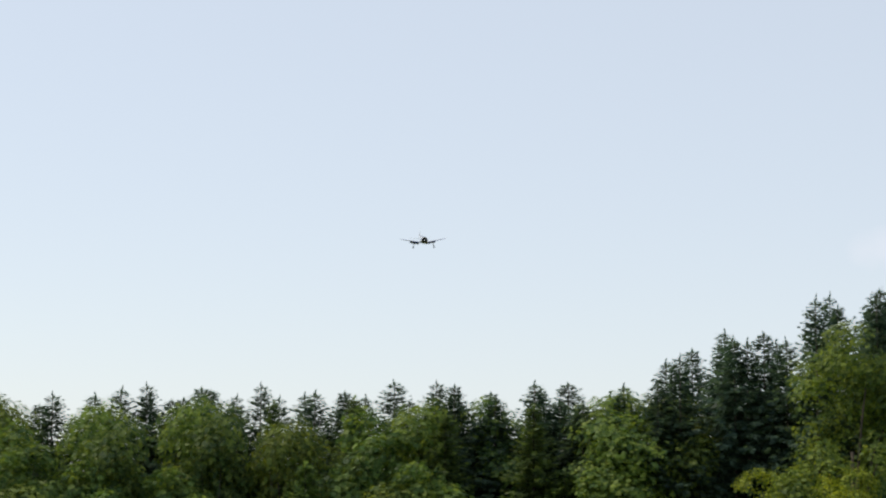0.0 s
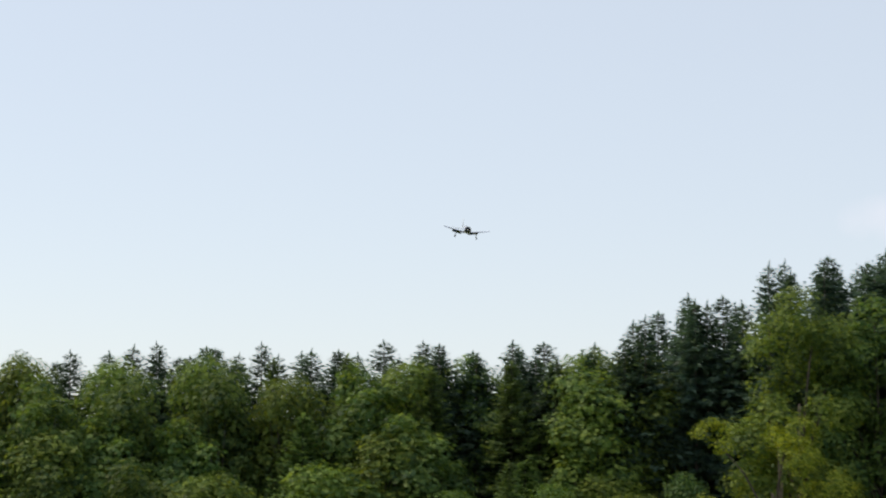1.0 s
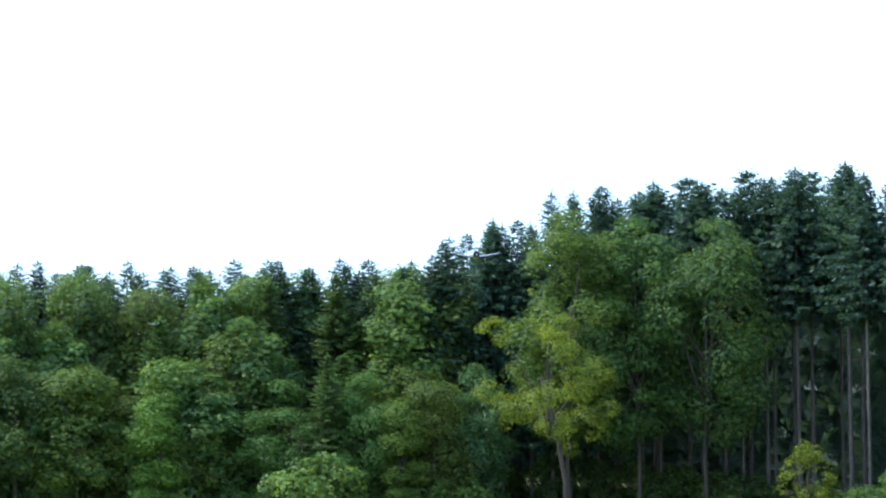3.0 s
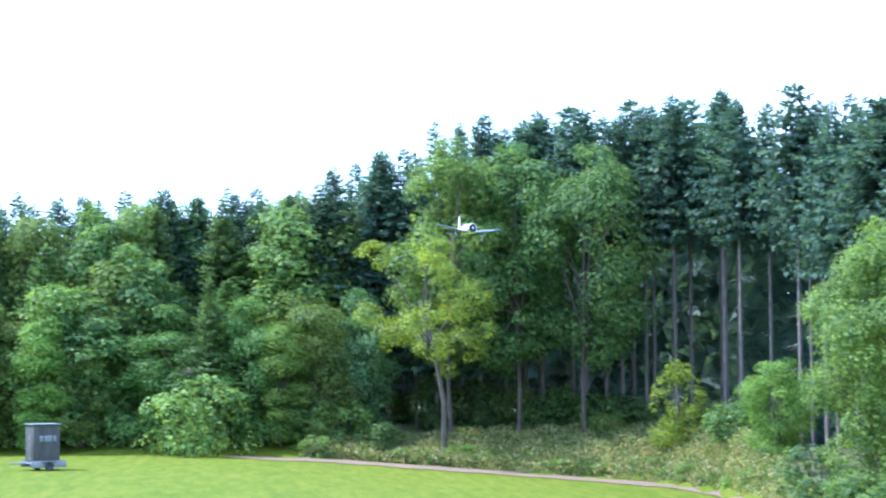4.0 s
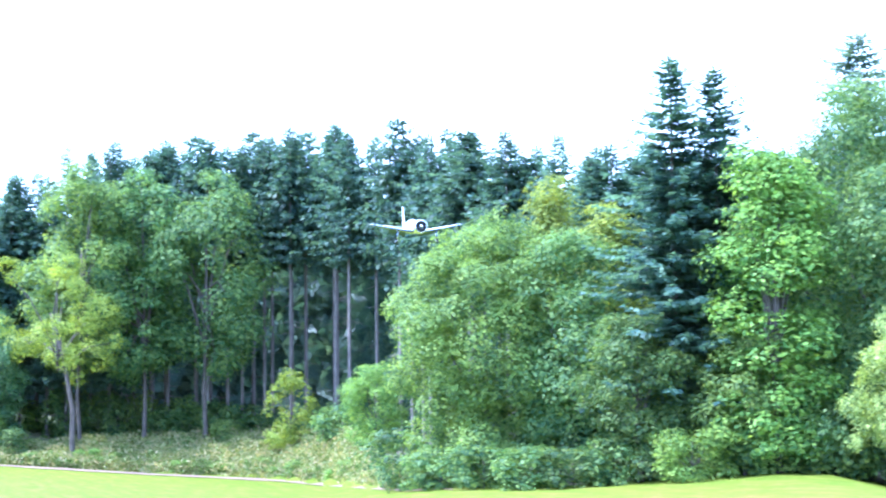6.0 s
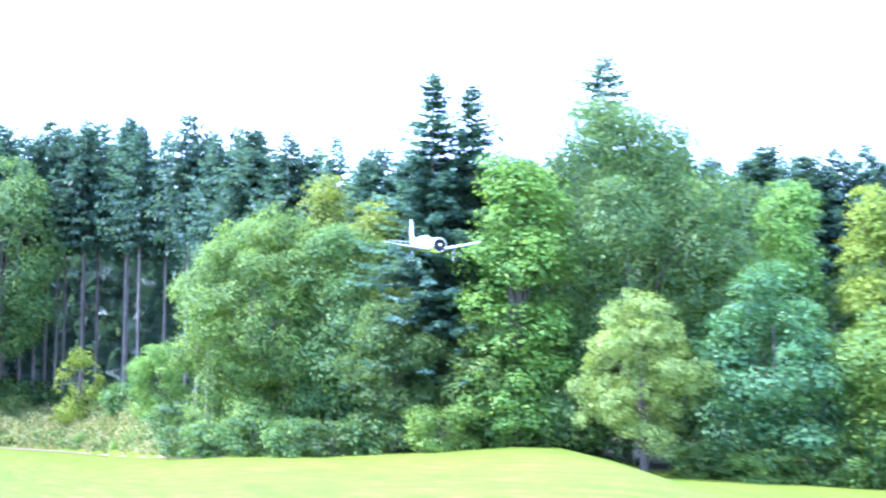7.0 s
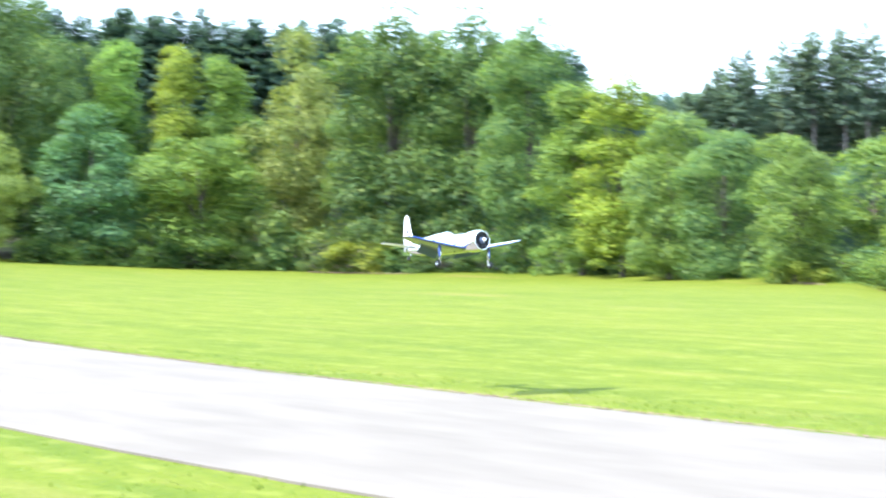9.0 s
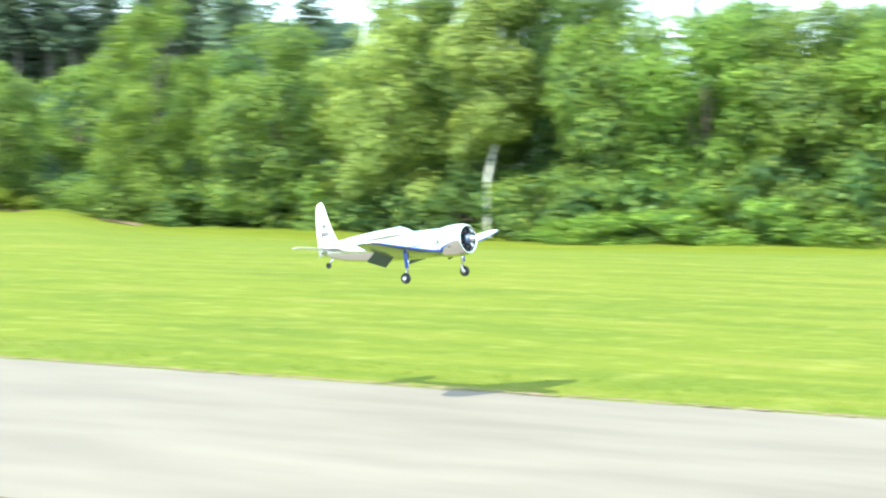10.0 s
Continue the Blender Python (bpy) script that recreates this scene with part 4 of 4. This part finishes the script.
def build_airplane():
    plane = new("model_airplane")
    part("fuselage", loft([(0.64, 0.146, 0.146, 0.142, 0.0), (0.45, 0.146, 0.152, 0.140, 0.0), (0.2, 0.132, 0.160, 0.130, 0.0), (0.0, 0.118, 0.165, 0.122, 0.0), (-0.25, 0.100, 0.158, 0.110, 0.005),
                           (-0.5, 0.080, 0.150, 0.096, 0.015), (-0.75, 0.060, 0.128, 0.076, 0.03), (-0.95, 0.036, 0.085, 0.040, 0.05), (-1.07, 0.010, 0.02, 0.012, 0.068)], 32), SILVER, plane, "polished silver-white fuselage")
    cowl = part("cowling", loft([(0.60, 0.152, 0.152, 0.152, 0), (0.66, 0.162, 0.162, 0.162, 0), (0.78, 0.166, 0.166, 0.166, 0), (0.87, 0.159, 0.159, 0.159, 0), (0.905, 0.148, 0.148, 0.148, 0), (0.915, 0.139, 0.139, 0.139, 0),
                                 (0.900, 0.131, 0.131, 0.131, 0), (0.83, 0.128, 0.128, 0.128, 0)], 32), SILVER, plane, "silver-white rounded engine cowling")
    engine = part("engine", loft([(0.838, 0.124, 0.124, 0.124, 0), (0.845, 0.12, 0.12, 0.12, 0), (0.848, 0.05, 0.05, 0.05, 0), (0.89, 0.04, 0.04, 0.04, 0)], 24), BLACK, plane, "black dummy radial engine")
    for k in range(9):
        q = 2 * math.pi * k / 9
        part("cylinder", bar_bm((0.862, 0.045 * math.cos(q), 0.045 * math.sin(q)), (0.862, 0.118 * math.cos(q), 0.118 * math.sin(q)), 0.016, 0.016, 8), BLACK, engine)
    part("hub", loft([(0.89, 0.052, 0.052, 0.052, 0), (0.915, 0.050, 0.050, 0.050, 0), (0.935, 0.042, 0.042, 0.042, 0)], 20), HUB_BLUE, plane, "dark blue-grey propeller hub")
    part("spinner", loft([(0.936, 0.034, 0.034, 0.034, 0), (0.965, 0.030, 0.030, 0.030, 0), (0.990, 0.018, 0.018, 0.018, 0), (0.998, 0.004, 0.004, 0.004, 0)], 20), STEEL, plane, "polished spinner tip")
    can = part("canopy", loft([(0.21, 0.03, 0.012, 0.02, 0.150), (0.13, 0.070, 0.050, 0.04, 0.150), (0.05, 0.080, 0.084, 0.05, 0.148), (-0.08, 0.080, 0.082, 0.05, 0.145), (-0.3, 0.064, 0.086, 0.05, 0.136), (-0.55, 0.048, 0.084, 0.04, 0.122), (-0.8, 0.030, 0.074, 0.03, 0.110), (-0.95, 0.012, 0.055, 0.02, 0.105)]), SILVER, plane)
    for y in (-1, 1):
        for x0, x1 in ((0.10, 0.02), (0.01, -0.07), (-0.08, -0.16)):
            bm = bmesh.new()
            pts = [(x0, 0.086, 0.165), (x1, 0.090, 0.165), (x1, 0.072, 0.205), (x0 - 0.01, 0.066, 0.200)]
            front = [bm.verts.new((p[0] * K, y * p[1] * K, p[2] * K)) for p in pts]
            rear = [bm.verts.new((p[0] * K, y * (p[1] - 0.03) * K, p[2] * K)) for p in pts]
            bm.faces.new(front)
            bm.faces.new(rear)
            for i in range(4):
                bm.faces.new((front[i], front[(i + 1) % 4], rear[(i + 1) % 4], rear[i]))
            part("window", bm, CANOPY, can, "smoky cockpit window", False)
    for s, side in ((1, "left"), (-1, "right")):
        sec = [(s * 0.08, 0.66, -0.02, -0.10), (s * 0.35, 0.645, 0.05, -0.06), (s * 0.75, 0.60, 0.18, 0.01), (s * 0.98, 0.555, 0.27, 0.058), (s * 1.06, 0.52, 0.32, 0.072), (s * 1.10, 0.46, 0.39, 0.08)]
        wing = part("wing", foil(sec, below=1), WHITE, plane, "white tapered wing with dark blue underside")
        wing.data.materials.append(NAVY)
        lead = [(a, le + 0.008, le - 0.045 * (le - te) / 0.6, o) for a, le, te, o in sec[:-1]]
        part("leading_edge", foil(lead, 0.9), BLUE, wing, "blue leading edge")
        # lowered flap
        bm = bmesh.new()
        pts = [(s * 0.17, 0.06, -0.075), (s * 0.60, 0.16, -0.010), (s * 0.60, 0.055, -0.085), (s * 0.17, -0.065, -0.165)]
        up = [bm.verts.new((x * K, y * K, z * K)) for y, x, z in pts]
        dn = [bm.verts.new(((x - 0.012) * K, y * K, (z - 0.012) * K)) for y, x, z in pts]
        bm.faces.new(up)
        bm.faces.new(dn)
        for i in range(4):
            bm.faces.new((up[i], up[(i + 1) % 4], dn[(i + 1) % 4], dn[i]))
        part("flap", bm, FLAP_GREY, wing, "lowered dark grey landing flap", False)
        leg = part("landing_leg", bar_bm((0.46, s * 0.45, -0.05), (0.44, s * 0.465, -0.30), 0.016, 0.012), STEEL, plane, "slim polished landing leg")
        part("leg_cover", scaled(box_bm(0.43, 0.472, s * 0.475 - 0.006, s * 0.475 + 0.006, -0.215, -0.05, 0.004)), BLUE, leg, "blue leg cover")
        part("fork", scaled(box_bm(0.425, 0.45, s * 0.462 - 0.012, s * 0.462 + 0.012, -0.32, -0.24, 0.004)), WHITE, leg, "white wheel fork")
        wh = part("wheel", scaled(wheel_bm(0.055, 0.045, "Y", (0.435, s * 0.495, -0.315))), RUBBER, leg, "black tyre")
        part("rim", scaled(wheel_bm(0.026, 0.05, "Y", (0.435, s * 0.495, -0.315), 16)), STEEL, wh, "bright wheel rim")
        tail = part("tailplane", foil([(s * 0.03, -0.78, -1.03, 0.10), (s * 0.3, -0.84, -1.05, 0.13), (s * 0.45, -0.90, -1.06, 0.15), (s * 0.50, -0.96, -1.05, 0.157)], 0.09), WHITE, plane, "white tailplane")
    fin = part("fin", foil([(0.06, -0.64, -1.055, 0), (0.13, -0.77, -1.05, 0), (0.20, -0.84, -1.047, 0), (0.32, -0.89, -1.045, 0), (0.48, -0.935, -1.035, 0), (0.565, -0.955, -1.03, 0), (0.600, -0.975, -1.025, 0), (0.615, -0.995, -1.02, 0)], 0.16, upright=True), WHITE, plane, "white tail fin")
    rud = part("rudder", foil([(0.045, -1.059, -1.120, 0), (0.30, -1.049, -1.115, 0), (0.48, -1.039, -1.095, 0), (0.565, -1.034, -1.075, 0), (0.605, -1.029, -1.050, 0)], 0.16, upright=True), WHITE, plane, "white rudder")
    for y in (-1, 1):
        for z, x0, x1 in ((0.355, -1.015, -0.955), (0.275, -1.035, -0.925)):
            count = 2 if z > 0.3 else 4
            for k in range(count):
                w = (x1 - x0) / count
                part("mark", scaled(box_bm(x0 + k * w + 0.24 * w, x0 + (k + 1) * w - 0.24 * w, y * 0.0125 - 0.0025, y * 0.0125 + 0.0025, z - 0.027, z + 0.027, 0)), INK, fin, "black registration bar", False)
    part("tail_leg", bar_bm((-0.93, 0, 0.0), (-0.99, 0, -0.06), 0.010, 0.008), STEEL, plane)
    part("tail_wheel", scaled(wheel_bm(0.032, 0.025, "Y", (-1.0, 0, -0.065), 18)), RUBBER, plane, "small black tail wheel")
    part("exhaust", bar_bm((0.66, 0.03, -0.155), (0.60, 0.035, -0.168), 0.011, 0.011), BLACK, plane)
    return tagged(plane, "white low-wing model airplane with blue wing edges, landing", "model airplane")


AIRPLANE = build_airplane()


def flight(x, y, z, heading, pitch, bank):
    """Pose of the airplane: nose towards heading (clockwise from north), nose up by pitch, right wing down by bank."""
    return pose(x, y, z, 0, 0, 90 - heading) @ pose(0, 0, 0, 0, -pitch, 0) @ pose(0, 0, 0, bank, 0, 0)


def motions():
    walk(AIRPLANE, [
        (0.0, flight(0.30, 163.37, 23.95, 174.1, -6.7, 2.7)),
        (0.5, flight(1.04, 156.17, 22.64, 175.0, -5.8, -3.5)),
        (1.0, flight(1.99, 150.14, 21.51, 174.3, -5.6, -5.9)),
        (1.5, flight(2.98, 140.17, 19.87, 173.2, -7.1, -7.6)),
        (2.0, flight(4.41, 130.24, 18.03, 173.4, -6.7, -5.4)),
        (3.5, flight(13.41, 113.98, 12.07, 173.3, -1.7, 2.3)),
        (4.0, flight(15.60, 107.17, 10.29, 171.7, 1.3, -4.0)),
        (4.5, flight(17.28, 99.78, 9.04, 175.4, 1.1, -3.1)),
        (5.0, flight(18.04, 93.16, 8.28, 176.3, -1.7, -0.7)),
        (5.5, flight(18.44, 85.89, 7.53, 180.6, -1.5, 0.4)),
        (7.0, flight(18.59, 65.87, 5.34, 183.7, -3.3, 2.2)),
        (7.5, flight(16.39, 51.39, 3.74, 184.1, -0.9, -5.9)),
        (8.0, flight(14.58, 36.16, 2.67, 181.2, 2.9, -3.6)),
        (8.5, flight(13.28, 23.89, 1.94, 177.2, 4.9, -3.5)),
        (9.0, flight(12.36, 16.32, 1.56, 180.3, 6.7, -2.0)),
        (9.5, flight(12.35, 11.64, 1.27, 185.0, 7.7, 2.7)),
        (10.0, flight(11.91, 7.08, 1.06, 188.4, 8.3, 1.8)),
    ])


motions()
